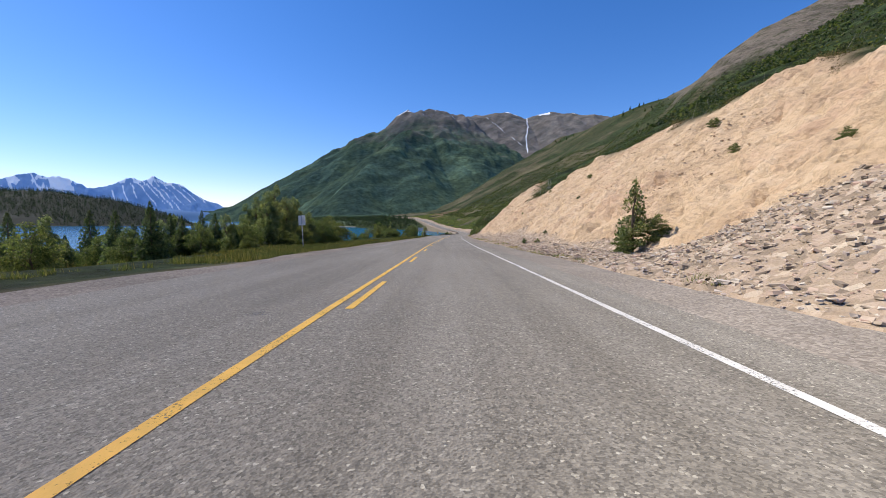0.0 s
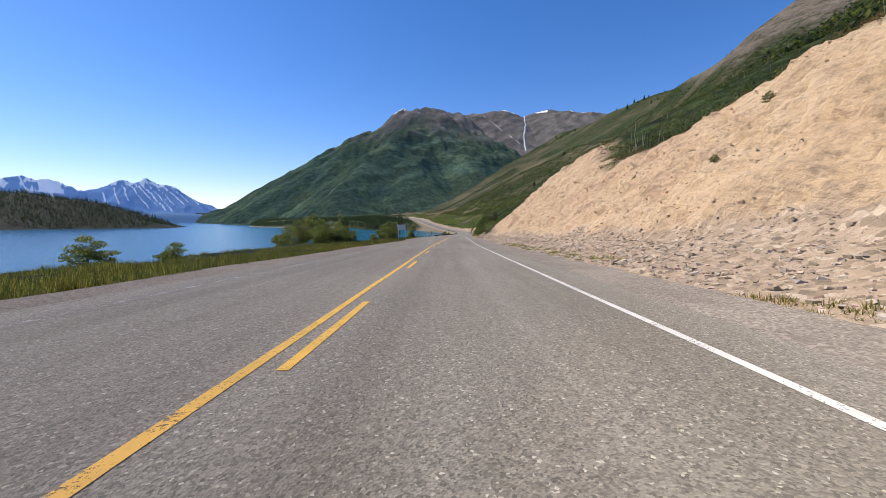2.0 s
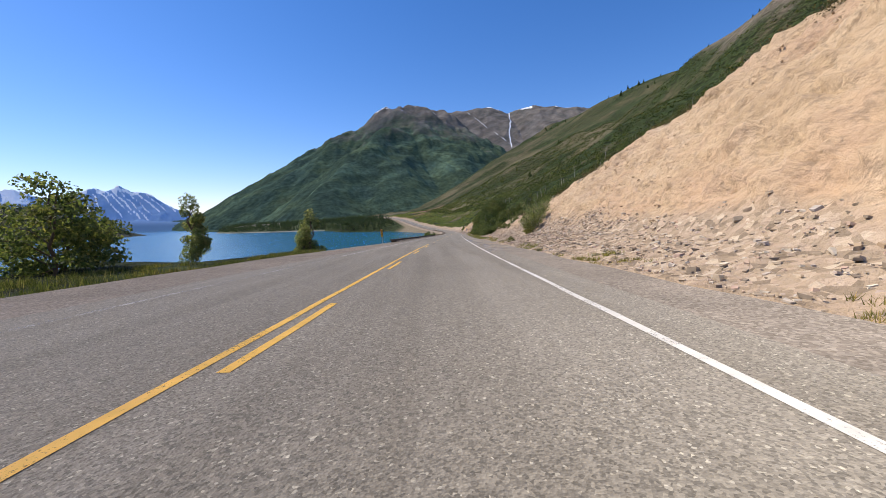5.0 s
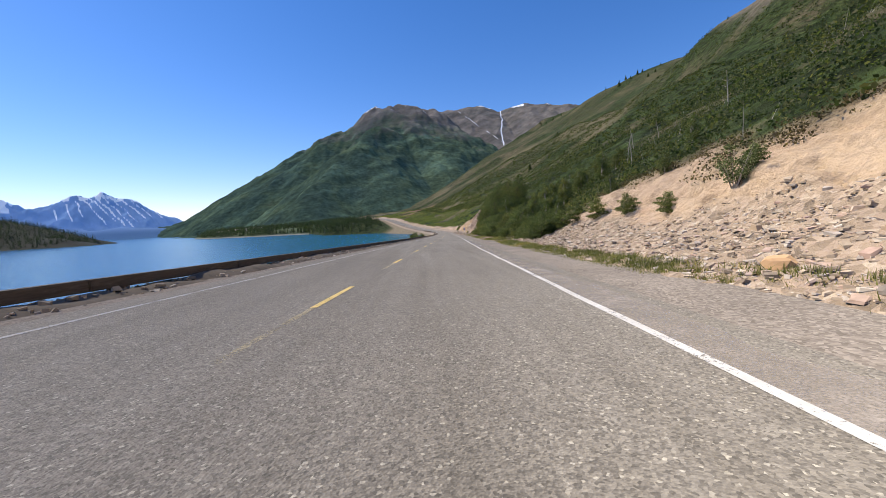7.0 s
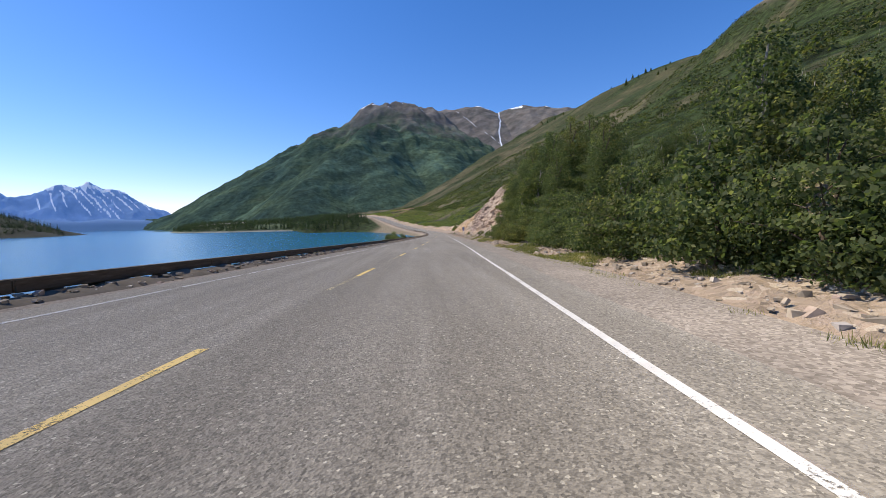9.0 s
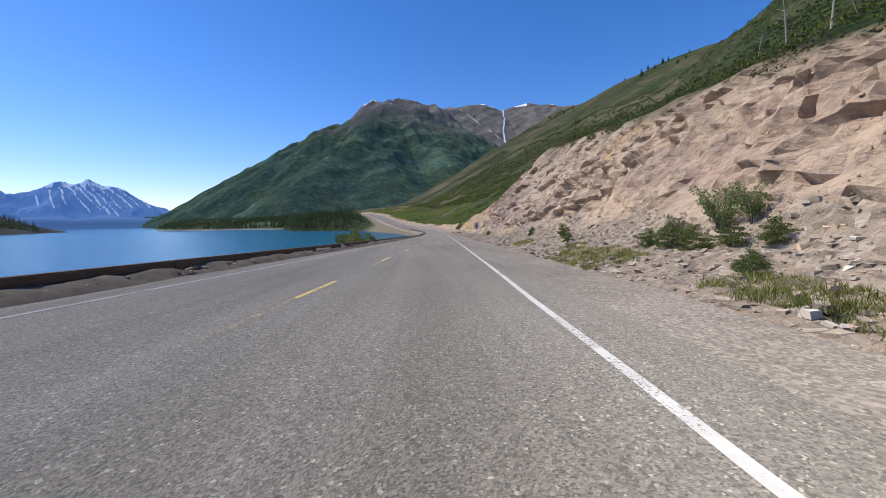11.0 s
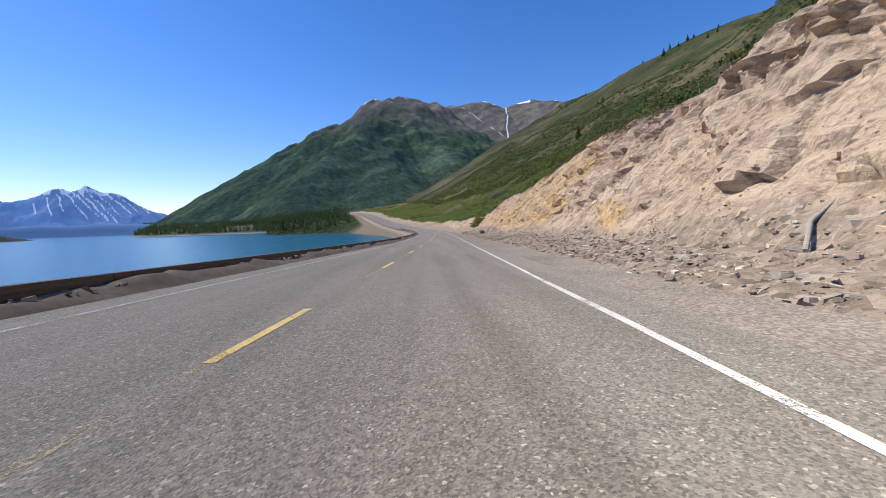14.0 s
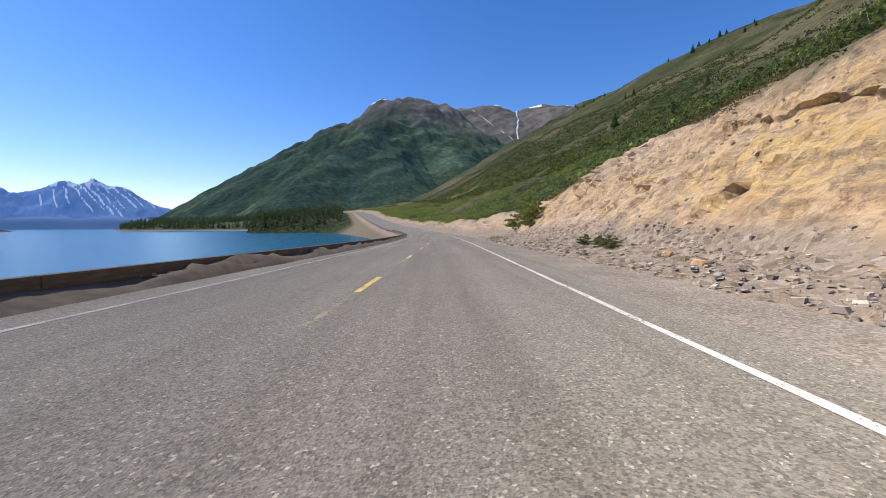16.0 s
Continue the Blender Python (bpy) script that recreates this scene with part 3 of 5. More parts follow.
def ground(s, u, fine=True):
    """Side shift, height over the road, and what the surface is, at distance s and offset u."""
    h = np.zeros_like(s)
    hill_slope = ramp(s, [0, 200, 330, 430, 520, 600, 800, 1000], [0.542, 0.58, 0.393, 0.579, 0.50, 0.487, 0.513, 0.519])
    # right: shoulder, loose stones, cut, grown hill
    toe = 6.0 + 0.3 * vnoise(s * 0.11, s * 0 + 3.3, 4)
    base = ramp(s, CUT_S, CUT_BASE) + 1.4 * smooth(12, 19, s) * (1 - smooth(25, 36, s)) + 0.7 * fbm(s * 0.07, s * 0 + 8.0, 3, 21)
    tal = np.where(s < 50, ramp(s, [5, 12, 18, 28, 40, 50], [2.8, 1.3, 0.1, 0.1, 0.6, 0.8]), ramp(s, CUT_S, CUT_TALUS)) * (1 + 0.35 * vnoise(s * 0.09, s * 0, 31))
    m = ramp(s, CUT_S, CUT_SLOPE)
    top = ramp(s, TOP_S, TOP_H) * (1 + 0.09 * fbm(s * 0.055, s * 0 + 1.0, 4, 41))
    fan = np.clip((u - toe) / np.maximum(base - toe, 0.5), 0, 1)
    h_r = tal * fan ** 1.25
    up = np.maximum(u - base, 0)
    rise = m * up
    over = np.maximum(rise - top, 0)
    rise = np.where(rise > top, top + over / m * hill_slope, rise)
    h_r = h_r + rise
    dist = np.maximum(up - top / m, 0)
    h_r = h_r - 0.10 * np.minimum(dist, 70) * (1 - smooth(90, 190, s))
    turn = np.interp(s, [400, 450, 530, 600, 749, 900, 1100], [0, 3, 12, 26, 62, 112, 170])
    h_r = h_r - (hill_slope - 0.14) * np.minimum(dist, turn)
    swell = smooth(30, 160, dist)
    h_r = h_r + 0.026 * np.maximum(dist - 250, 0) * smooth(350, 750, s) - 0.096 * np.maximum(dist - 120, 0) * (1 - smooth(300, 600, s))
    h_r = h_r + swell * 9 * fbm(s * 0.008, u * 0.008, 4, 51) + smooth(8, 40, dist) * 1.3 * fbm(s * 0.05, u * 0.05, 3, 55)
    h_r = h_r + 45 * smooth(180, 300, u) * smooth(240, 420, s) * (1 - smooth(504, 624, s))
    h_r = np.where(u > 640, h_r - (u - 640) * 0.55, h_r)
    # left: verge, then the bank down to the lake
    bank_at = ramp(s, [-140, 100, 140, 165, 1100], [6.7, 6.7, 8.0, 6.4, 6.2])
    v = np.maximum(-u - bank_at, 0)
    lower = ramp(s, [-140, 60, 120, 160, 1100], [0.22, 0.25, 0.35, 0.6, 0.6])
    h_l = -np.where(s < 150, 0.09 * np.minimum(v, 10) + lower * np.maximum(v - 10, 0), lower * v) + np.where(s < 150, 0.25 * smooth(0, 3, v), 0) + smooth(2, 8, v) * 0.5 * fbm(s * 0.13, u * 0.13, 3, 61)
    far_bank = smooth(640, 760, s)
    h_l = h_l * (1 - 0.85 * far_bank) - 45 * smooth(84, 116, -u) * smooth(560, 700, s)
    h = np.where(u > 0, h_r, h_l)
    h = np.where((u < 6.3) & (u > ramp(s, [100, 140, 165], [-5.6, -7.2, -6.0])), -0.06, h)
    rock = ramp(s, CUT_S, CUT_ROCK) * np.ones_like(u)
    edge = 1.2 * fbm(s * 0.25, u * 0.25, 3, 71)
    veg_r = smooth(-1.0, 1.6, (rise - top) + edge)
    veg_r = veg_r * np.where(fan >= 1, 1, 0)
    bare = smooth(0.45, 0.7, fbm(s * 0.012, u * 0.02, 4, 91)) * smooth(60, 160, dist)
    veg_r = veg_r * (1 - 0.1 * bare)
    ribs = smooth(0.12, 0.34, fbm(s * 0.035 + u * 0.012, u * 0.006, 4, 93)) * smooth(380, 470, s) * smooth(8, 30, dist)
    veg_r = veg_r * (1 - 0.08 * ribs)
    crop = smooth(0.0, 0.25, fbm(s * 0.03, u * 0.045, 3, 97)) * smooth(540, 600, s) * smooth(3, 9, up) * (1 - smooth(70, 110, up))
    veg_r = veg_r * (1 - 0.2 * crop)
    talus = smooth(-0.2, 0.4, u - toe) * (1 - smooth(0.2, 0.9 * tal + 0.25, up * m - 0.1 + edge * 0.35)) * (1 - veg_r)
    crag = smooth(-6, 12, h_r - ramp(s, [100, 130, 190, 300, 400, 460, 520, 640], [72, 76, 98, 128, 152, 165, 190, 260]) + 16 * fbm(s * 0.016, u * 0.016, 4, 95)) * (1 - smooth(640, 760, s))
    rim = ramp(s, [100, 140], [5.5, 6.4])
    shelf = smooth(rim, rim + 0.9, -u) * (s < 170) + smooth(7.5, 9.0, -u) * (s >= 170)
    veg = np.where(u > 0, veg_r, np.where(s < 160, shelf, np.maximum(0.5 * shelf, smooth(600, 680, s) * smooth(9, 14, -u))))
    crag = np.where(u > 0, crag, 0)
    talus = np.where(u > 0, talus, np.where(s < 160, 0, 1 - veg))
    shift = np.zeros_like(s)
    if fine:
        on = np.where(u > 0, (1 - veg_r) * smooth(0.2, 1.5, up), 0)
        ws, wh = s + 0.5 * vnoise(s * 0.7, h_r * 0.7, 3), h_r + 0.4 * vnoise(s * 0.6, h_r * 0.8, 4)
        d1, d2, who, lean = cells(ws * 0.30, wh * 0.48, 5)
        e1, e2, who2, lean2 = cells(ws * 0.85, wh * 1.35, 6)
        f1, f2, who4, lean4 = cells(ws * 2.0, wh * 2.9, 8)
        broken = smooth(-0.12, 0.4, fbm(s * 0.07, h_r * 0.13, 3, 77))
        blocks = (who - 0.5) * 1.15 + 1.1 * lean - 0.3 * (1 - smooth(0.0, 0.10, d2 - d1)) * (who > 0.35) + 0.4 * fbm(s * 0.13, h_r * 0.2, 3, 83)
        blocks = blocks + (0.12 + 1.0 * broken) * ((who2 - 0.5) * 0.95 + 0.9 * lean2 - 0.4 * (1 - smooth(0, 0.16, e2 - e1)) * (who2 > 0.35))
        blocks = blocks + (0.22 + 0.8 * broken) * ((who4 - 0.5) * 0.5 + 0.5 * lean4) + 0.10 * fbm(s * 3.1, h_r * 3.1, 2, 82)
        c1, _, who7, _ = cells(ws * 0.42, wh * 1.05, 14)
        blocks = blocks - 0.95 * (who7 > 0.70) * (1 - smooth(0.10, 0.34, c1)) * (0.25 + broken)
        for s0, h0, half, deep in LIPS:
            along = np.exp(-((ws - s0) / half) ** 2 * 1.4) * deep
            edge_h = wh - h0 - 0.35 * vnoise(s * 0.5, s * 0 + h0, 84) - 0.06 * (s - s0)
            blocks = blocks + along * (0.3 * smooth(-0.1, 0.1, edge_h) * (1 - smooth(0.2, 1.2, edge_h)) - 0.95 * smooth(-0.55, -0.3, edge_h) * (1 - smooth(-0.14, 0.02, edge_h)))
        g1, g2, who3, _ = cells(s * 0.55, h_r * 0.9, 9)
        pits = -0.75 * (who3 > 0.80) * (1 - smooth(0.05, 0.32, g1)) + 0.3 * (who3 < 0.15) * (1 - smooth(0.05, 0.3, g1))
        k1, k2, who5, _ = cells(s * 1.2, h_r * 1.8, 10)
        pits = pits - 0.4 * (who5 > 0.8) * (1 - smooth(0.08, 0.4, k1))
        gully = 0.35 * fbm(s * 0.35, h_r * 0.06, 3, 78)
        soil = pits + gully + 0.26 * fbm(s * 0.7, h_r * 1.1, 5, 79, 0.62) + 0.5 * lean2 + 0.3 * lean4 + 0.2 * (who2 - 0.5)
        q1, q2, who6, lean6 = cells(ws * 0.75, wh * 1.9, 12)
        ledge = 0.55 * (who6 - 0.72) * (who6 > 0.72) * 2 + 0.3 * lean6 * (who6 > 0.5)
        d = on * (1 - 0.7 * rock) * soil
        out = on * (rock * blocks * ramp(s, [300, 350, 362, 420], [0.8, 0.8, 0.55, 0.55]) + (1 - rock) * ledge)
        lump = np.where(u > 0, talus, 0) * 0.10 * fbm(s * 2.1, u * 2.1, 3, 80)
        a = np.arctan(m)
        shift, h = -d * np.sin(a) - out, h + np.where(u > 0, d * np.cos(a) + lump, 0)
    h = h - 0.06 * ((np.abs(u) > 6.0))
    ochre = smooth(-0.1, 0.35, fbm(s * 0.07, h_r * 0.16, 3, 88) + ramp(s, [270, 345, 368, 380, 395, 402, 412, 425], [-0.6, -0.6, -0.5, -0.05, 0.1, 0.45, 0.4, -0.3])) * 0.85
    ochre = np.maximum(ochre * 0.75 * smooth(350, 380, s), beds(s, h_r, OCHRE_BEDS))
    mauve = np.maximum(beds(s, h_r, MAUVE_BEDS), 0.75 * smooth(0.08, 0.36, fbm(s * 0.09 + 5, h_r * 0.25, 3, 863)) * (1 - 0.6 * smooth(372, 390, s)))
    pale = beds(s, h_r, PALE_BEDS)
    # dry brown scrub and bare ribs on the grown slope, and one red scree above the far bend
    dry = smooth(0.02, 0.4, fbm(s * 0.03, u * 0.02, 4, 96) + ramp(s, [0, 250, 330, 380, 480, 560, 800], [-0.2, -0.25, -0.1, 0.12, 0.02, -0.2, -0.2]) - 0.2 * smooth(60, 140, dist))
    chute = smooth(0.16, 0.34, fbm(s * 0.022 + u * 0.004, u * 0.0035, 4, 98)) * smooth(50, 110, dist) * smooth(430, 560, s)
    brown = np.where(u > 0, np.maximum(0.8 * dry, 0.3 * chute), 0) * veg_r
    scree = smooth(-0.15, 0.2, 1 - np.hypot((s - 855) / 95, (u - 92 - 0.55 * (s - 855)) / 34) + 0.7 * fbm(s * 0.02, u * 0.035, 3, 99)) * smooth(700, 770, s) * (u > 20)
    return shift, h, veg, rock, talus, crag, ochre, mauve, pale, brown, scree


def ground_sheet(name, s, u, fine, sink=0.0):
    S, U = np.meshgrid(s, u, indexing="ij")
    shift, h, *marks = ground(S, U, fine)
    P = on_road(S, U + shift, h - sink)
    P[..., 2] = np.maximum(P[..., 2], LAKE - 4)
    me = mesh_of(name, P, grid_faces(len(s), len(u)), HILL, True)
    for k, w in zip(("veg", "rock", "talus", "crag", "ochre", "mauve", "pale", "brown", "scree"), marks):
        give(me, k, w)
    jagged = ((marks[1] > 0.6) & (marks[0] < 0.5) & (U > 8))[:-1, :-1].ravel()
    me.polygons.foreach_set("use_smooth", ~jagged)
    return new(name, me)


s_axis = np.concatenate([np.arange(-130, -8, 4.0), np.arange(-8, 190, 0.32), np.arange(190, 272, 0.5), np.arange(272, 418, 0.24), np.arange(418, 430, 0.45), np.arange(430, 560, 1.2), np.arange(560, 1090, 5.0)])
u_axis = np.concatenate([np.linspace(-120, -40, 12)[:-1], np.arange(-40, -14, 2.0), np.arange(-14, -7, 0.7), [-7.0, -3.0, 3.0, 6.0], np.arange(6.3, 8.5, 0.3), np.arange(8.5, 18.5, 0.21), np.arange(18.5, 34, 0.5), np.arange(34, 50, 1.2), np.arange(50, 120, 4), np.arange(120, 700, 14.0), np.arange(700, 1000, 50.0)])
tagged(ground_sheet("ground", s_axis, u_axis, True), "tan cut bank, jointed rock face and green hillside beside the road", "hillside", kind="structure")


# ---- road ----
def ribbon(name, s, u0, u1, lift, material, cols=2):
    U = np.linspace(0, 1, cols)
    S, W = np.meshgrid(s, U, indexing="ij")
    a, b = (np.broadcast_to(np.asarray(v, dtype=float), s.shape)[:, None] for v in (u0, u1))
    offs = a + (b - a) * W
    return mesh_of(name, on_road(S, offs, lift), grid_faces(len(s), cols), material, True)


long_s = np.concatenate([np.arange(-130, 440, 1.5), np.arange(440, 1090, 3.0)])
road = tagged(new("road", ribbon("road", long_s, -4.6, 4.7, 0.0, ASPHALT, 5)), "grey chip-sealed two-lane highway with worn asphalt", "road", kind="structure")
edge_l = -7.3 + 0.25 * fbm(long_s * 0.15, long_s * 0, 3, 5) + np.interp(long_s, [0, 100, 138, 165, 200], [1.5, 1.5, -0.2, 0.9, 1.3])
edge_r = 6.25 + 0.22 * fbm(long_s * 0.2, long_s * 0, 3, 6)
tagged(new("shoulder", ribbon("shoulder", long_s, edge_l, -4.6, -0.004, DIRT, 4)), "grey gravel shoulder of the highway, lake side", "shoulder", kind="structure")
tagged(new("shoulder", ribbon("shoulder", long_s, 4.7, edge_r, -0.004, GRAVEL, 4)), "grey gravel shoulder of the highway, hill side", "shoulder", kind="structure")


def stripe(name, a, b, u, width, material, label, lift=0.005):
    k = np.linspace(a, b, max(2, int((b - a) / 1.5) + 1))
    if abs(u) < 1:
        u = u + ramp(k, [60, 120, 200, 320, 400], [0.0, -0.10, -0.07, -0.08, -0.04])
    elif u < 0:
        u = u + ramp(k, [300, 360, 400, 470], [0.0, 0.12, 0.35, 0.2])
    else:
        u = u + ramp(k, [100, 150, 260], [0.0, 0.07, 0.05])
    u = u + 0.012 * fbm(k * 0.7, k * 0 + width, 3, 8)
    half = width / 2 * (1 + 0.08 * vnoise(k * 0.9, k * 0, 3))
    return tagged(new(name, ribbon(name, k, u - half, u + half, lift, material)), label, "road marking", "road markings", "structure")


stripe("edge_line", -130, 309.4, 3.75, 0.105, WHITE, "white painted edge line on asphalt")
stripe("edge_line", 313.5, 1080, 3.75, 0.105, WHITE, "white painted edge line on asphalt")
stripe("edge_line", 22, 139.8, -3.7, 0.11, WHITE_THIN, "almost worn-off white edge line on the lake side")
stripe("edge_line", 140, 1080, -3.7, 0.11, WHITE_FADED, "worn thin white edge line on the lake side")
stripe("centre_line", -130, 157.5, -0.2, 0.105, YELLOW, "solid yellow centre line on asphalt")
for k in range(-6, 18):
    a = 5.4 + 9.0 * k
    if a + 3 < 158:
        stripe("lane_dash", a, a + 3.1, 0.07, 0.105, YELLOW, "short yellow dash beside the centre line")
for k in range(0, 70):
    a = 164.6 + 9.0 * k + (0.75 if k > 16 else 1.2 if k > 9 else 0.7 if k > 7 else 0.2 if k > 3 else 0.45)
    stripe("lane_dash", a, a + 2.4, -0.06, 0.115, PALE_YELLOW, "short pale yellow centre dash on asphalt")
    stripe("dash_remnant", a - 2.6, a - 0.03, -0.06, 0.10, YELLOW_FADED, "faint remnant of a worn yellow dash", 0.003)

# ---- lake ----
me = mesh_of("water", [(-4900, -1500, LAKE), (900, -1500, LAKE), (900, 4600, LAKE), (-4900, 4600, LAKE)], [(0, 1, 2, 3)], WATER)
tagged(new("water", me), "calm turquoise-blue mountain lake", "lake", kind="structure")


# ---- mountains ----
def segment(x, y, a, b):
    """Distance to a segment, and how far along it."""
    ax, ay, bx, by = *a, *b
    t = np.clip(((x - ax) * (bx - ax) + (y - ay) * (by - ay)) / ((bx - ax) ** 2 + (by - ay) ** 2), 0, 1)
    return np.hypot(x - ax - t * (bx - ax), y - ay - t * (by - ay)), t


def ridge(x, y, a, b, za, zb, slope, blunt):
    d, t = segment(x, y, a, b)
    return za + (zb - za) * t - slope * (np.sqrt(d * d + blunt * blunt) - blunt)


def massif(x, y):
    wx, wy = x + 25 * fbm(x * 0.002, y * 0.002, 3, 101), y + 25 * fbm(x * 0.002, y * 0.002, 3, 102)
    z = ridge(wx, wy, (-230, 3250), (60, 3330), 888, 868, 0.86, 120)
    z = np.maximum(z, ridge(wx, wy, (60, 3330), (760, 3300), 850, 470, 0.8, 40))
    z = np.maximum(z, ridge(wx, wy, (-150, 3250), (-620, 2650), 865, 330, 0.66, 60))
    z = np.maximum(z, ridge(wx, wy, (-130, 3250), (-300, 2350), 872, 430, 0.8, 50))
    z = np.maximum(z, ridge(wx, wy, (-300, 2350), (-430, 1850), 430, 150, 0.75, 40))
    z = np.maximum(z, ridge(wx, wy, (-230, 3230), (-500, 3120), 868, 702, 0.66, 60))
    z = np.maximum(z, ridge(wx, wy, (-500, 3120), (-900, 2950), 702, 372, 0.66, 60))
    z = np.maximum(z, ridge(wx, wy, (-900, 2950), (-1350, 2900), 372, 125, 0.6, 60))
    z = np.maximum(z, ridge(wx, wy, (-1150, 3250), (-1900, 3350), 295, 75, 0.4, 60))
    g = fbm(x * 0.0042 + 0.3 * vnoise(y * 0.003, x * 0.003, 6), y * 0.0028, 6, 103, 0.55)
    z = z + (10 + 22 * smooth(100, 600, z)) * (0.35 - np.abs(g) * 1.7) + 5 * fbm(x * 0.02, y * 0.012, 3, 106)
    foot = -45 * (1 - smooth(1180, 1480, y)) - 120 * smooth(-900, -1500, x) + 30 * smooth(1250, 2000, y) + 70 * smooth(1700, 2600, y + 0.5 * x)
    z = np.maximum(z, foot + 8 * fbm(x * 0.004, y * 0.004, 3, 104) - 80 * smooth(-400, -1500, x - 0.25 * (y - 1500)))
    return z


def back_range(x, y):
    z = ridge(x, y, (200, 4150), (620, 4280), 1060, 1150, 0.75, 40)
    z = np.maximum(z, ridge(x, y, (620, 4280), (830, 4330), 1150, 1090, 0.75, 40))
    z = np.maximum(z, ridge(x, y, (830, 4330), (1120, 4280), 1090, 1150, 0.75, 40))
    z = np.maximum(z, ridge(x, y, (1120, 4280), (1900, 4200), 1150, 1080, 0.75, 60))
    for px in (420, 680, 1010, 1300, 1700):
        z = np.maximum(z, ridge(x, y, (px, 4270), (px + 60, 3500), 1110, 560, 0.7, 25))
    g = fbm(x * 0.005, y * 0.005, 5, 111)
    return z + 10 * (1 - np.abs(g) * 2)


def relief(name, x, y, height, label, material, extra):
    X, Y = np.meshgrid(x, y, indexing="ij")
    Z = height(X, Y)
    me = mesh_of(name, np.stack([X, Y, np.maximum(Z, LAKE - 6)], -1), grid_faces(len(x), len(y))[:, ::-1], material, True)
    for k, w in extra(X, Y, Z).items():
        give(me, k, w)
    return tagged(new(name, me), label, "mountain", kind="structure")


def massif_marks(X, Y, Z):
    snow = smooth(700, 900, Z) * smooth(0.46, 0.6, fbm(X * 0.014, Y * 0.03, 4, 121))
    return {"high": np.clip((Z - 250) / 620, 0, 1), "snow": snow * 0.9}


def back_marks(X, Y, Z):
    streak = (1 - smooth(3, 7, np.abs(X - 0.2 * Y - 7 * np.sin(Z * 0.022) - 6 * vnoise(Z * 0.03, Z * 0, 10)))) * smooth(560, 640, Z)
    slant = 0.085 + (1100 - Z) / 450 * 0.11
    streak = np.maximum(streak, 0.8 * (1 - smooth(2, 4.5, np.abs(X - slant * Y - 10 * vnoise(Z * 0.02, Z * 0, 11)))) * smooth(560, 700, Z) * (vnoise(Z * 0.03, Z * 0, 9) > 0.1))
    cap = smooth(1098, 1132, Z + 20 * fbm(X * 0.008, Y * 0.006, 4, 131)) * smooth(-0.1, 0.15, fbm(X * 0.009, Y * 0.002, 3, 132))
    return {"high": np.clip((Z - 100) / 620, 0, 1) + 0.2, "snow": np.maximum(streak, cap)}


relief("mountain", np.linspace(-2600, 1500, 380), np.linspace(1150, 3700, 220), massif, "green forested mountain with a bare rocky summit", MOUNTAIN, massif_marks)
relief("back_mountain", np.linspace(100, 2100, 420), np.linspace(3350, 4420, 90), back_range, "bare grey-brown ridge with snow gullies", MOUNTAIN, back_marks)


def far_range(x, y):
    b = np.degrees(np.arctan2(x, y)) - 0.6
    ridge_line = np.interp(b, [-56, -50, -48.3, -46.4, -44.2, -42.5, -41.4, -39.2, -36.6, -34.4, -31.5, -28.5, -26, -23.5, -20, -14], [220, 300, 330, 370, 330, 280, 290, 345, 380, 335, 215, 110, 120, 165, 120, 60])
    r = np.hypot(x, y)
    z = ridge_line * (1 - np.abs(r - 4600) / 620) + 26 * fbm(x * 0.006, y * 0.006, 4, 141) + 9 * fbm(x * 0.03, y * 0.03, 2, 142)
    return np.maximum(z, 70 * smooth(3350, 3900, r) * (1 + 0.3 * vnoise(b * 0.4, b * 0, 3)))


def range_sheet():
    b, r = np.radians(np.linspace(-58, -12, 1000)), np.linspace(3350, 4850, 70)
    B, R = np.meshgrid(b, r, indexing="ij")
    X, Y = R * np.sin(B), R * np.cos(B)
    Z = far_range(X, Y)
    me = mesh_of("far_range", np.stack([X, Y, Z + LAKE - 3], -1), grid_faces(len(b), len(r))[:, ::-1], HAZED_RANGE, True)
    D = np.degrees(B) - 0.6
    snow = smooth(300, 365, Z + 40 * fbm(D * 1.1, Z * 0.012, 3, 152)) * smooth(-0.15, 0.2, fbm(D * 1.6, Z * 0.02, 3, 153))
    snow = np.maximum(snow, smooth(180, 290, Z) * smooth(0.0, 0.25, fbm(D * 1.3, Z * 0.01, 4, 154)) * (D < -43))
    # long gullies that keep their snow, running down to the right of the summit
    for top, lean, z0, z1, wide in ((-40.6, 0.002, 150, 250, 0.06), (-39.7, 0.003, 130, 300, 0.05), (-38.9, 0.004, 170, 330, 0.07), (-38.3, 0.0075, 110, 350, 0.06), (-37.7, 0.009, 130, 360, 0.05), (-37.2, 0.009, 90, 365, 0.085), (-36.6, 0.009, 80, 370, 0.06), (-36.0, 0.010, 120, 370, 0.05), (-35.3, 0.011, 150, 350, 0.085), (-34.6, 0.011, 170, 320, 0.05), (-33.9, 0.012, 150, 270, 0.05), (-48.4, 0.004, 150, 330, 0.08), (-46.6, 0.005, 120, 350, 0.08), (-45.2, 0.006, 140, 330, 0.07)):
        at = top + lean * (370 - Z) + 0.12 * vnoise(Z * 0.02, Z * 0 + top, 155)
        vein = (1 - smooth(wide * 0.7, wide * 1.5, np.abs(D - at) + 0.05 * vnoise(Z * 0.05, D * 3, 156))) * smooth(z0, z0 + 30, Z) * (1 - smooth(z1, z1 + 15, Z))
        snow = np.maximum(snow, vein)
    give(me, "snow", snow)
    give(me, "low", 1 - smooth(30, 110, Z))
    return tagged(new("far_range", me), "distant snow-streaked mountain range, blued by haze put into its colour", "mountain", kind="structure")


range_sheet()

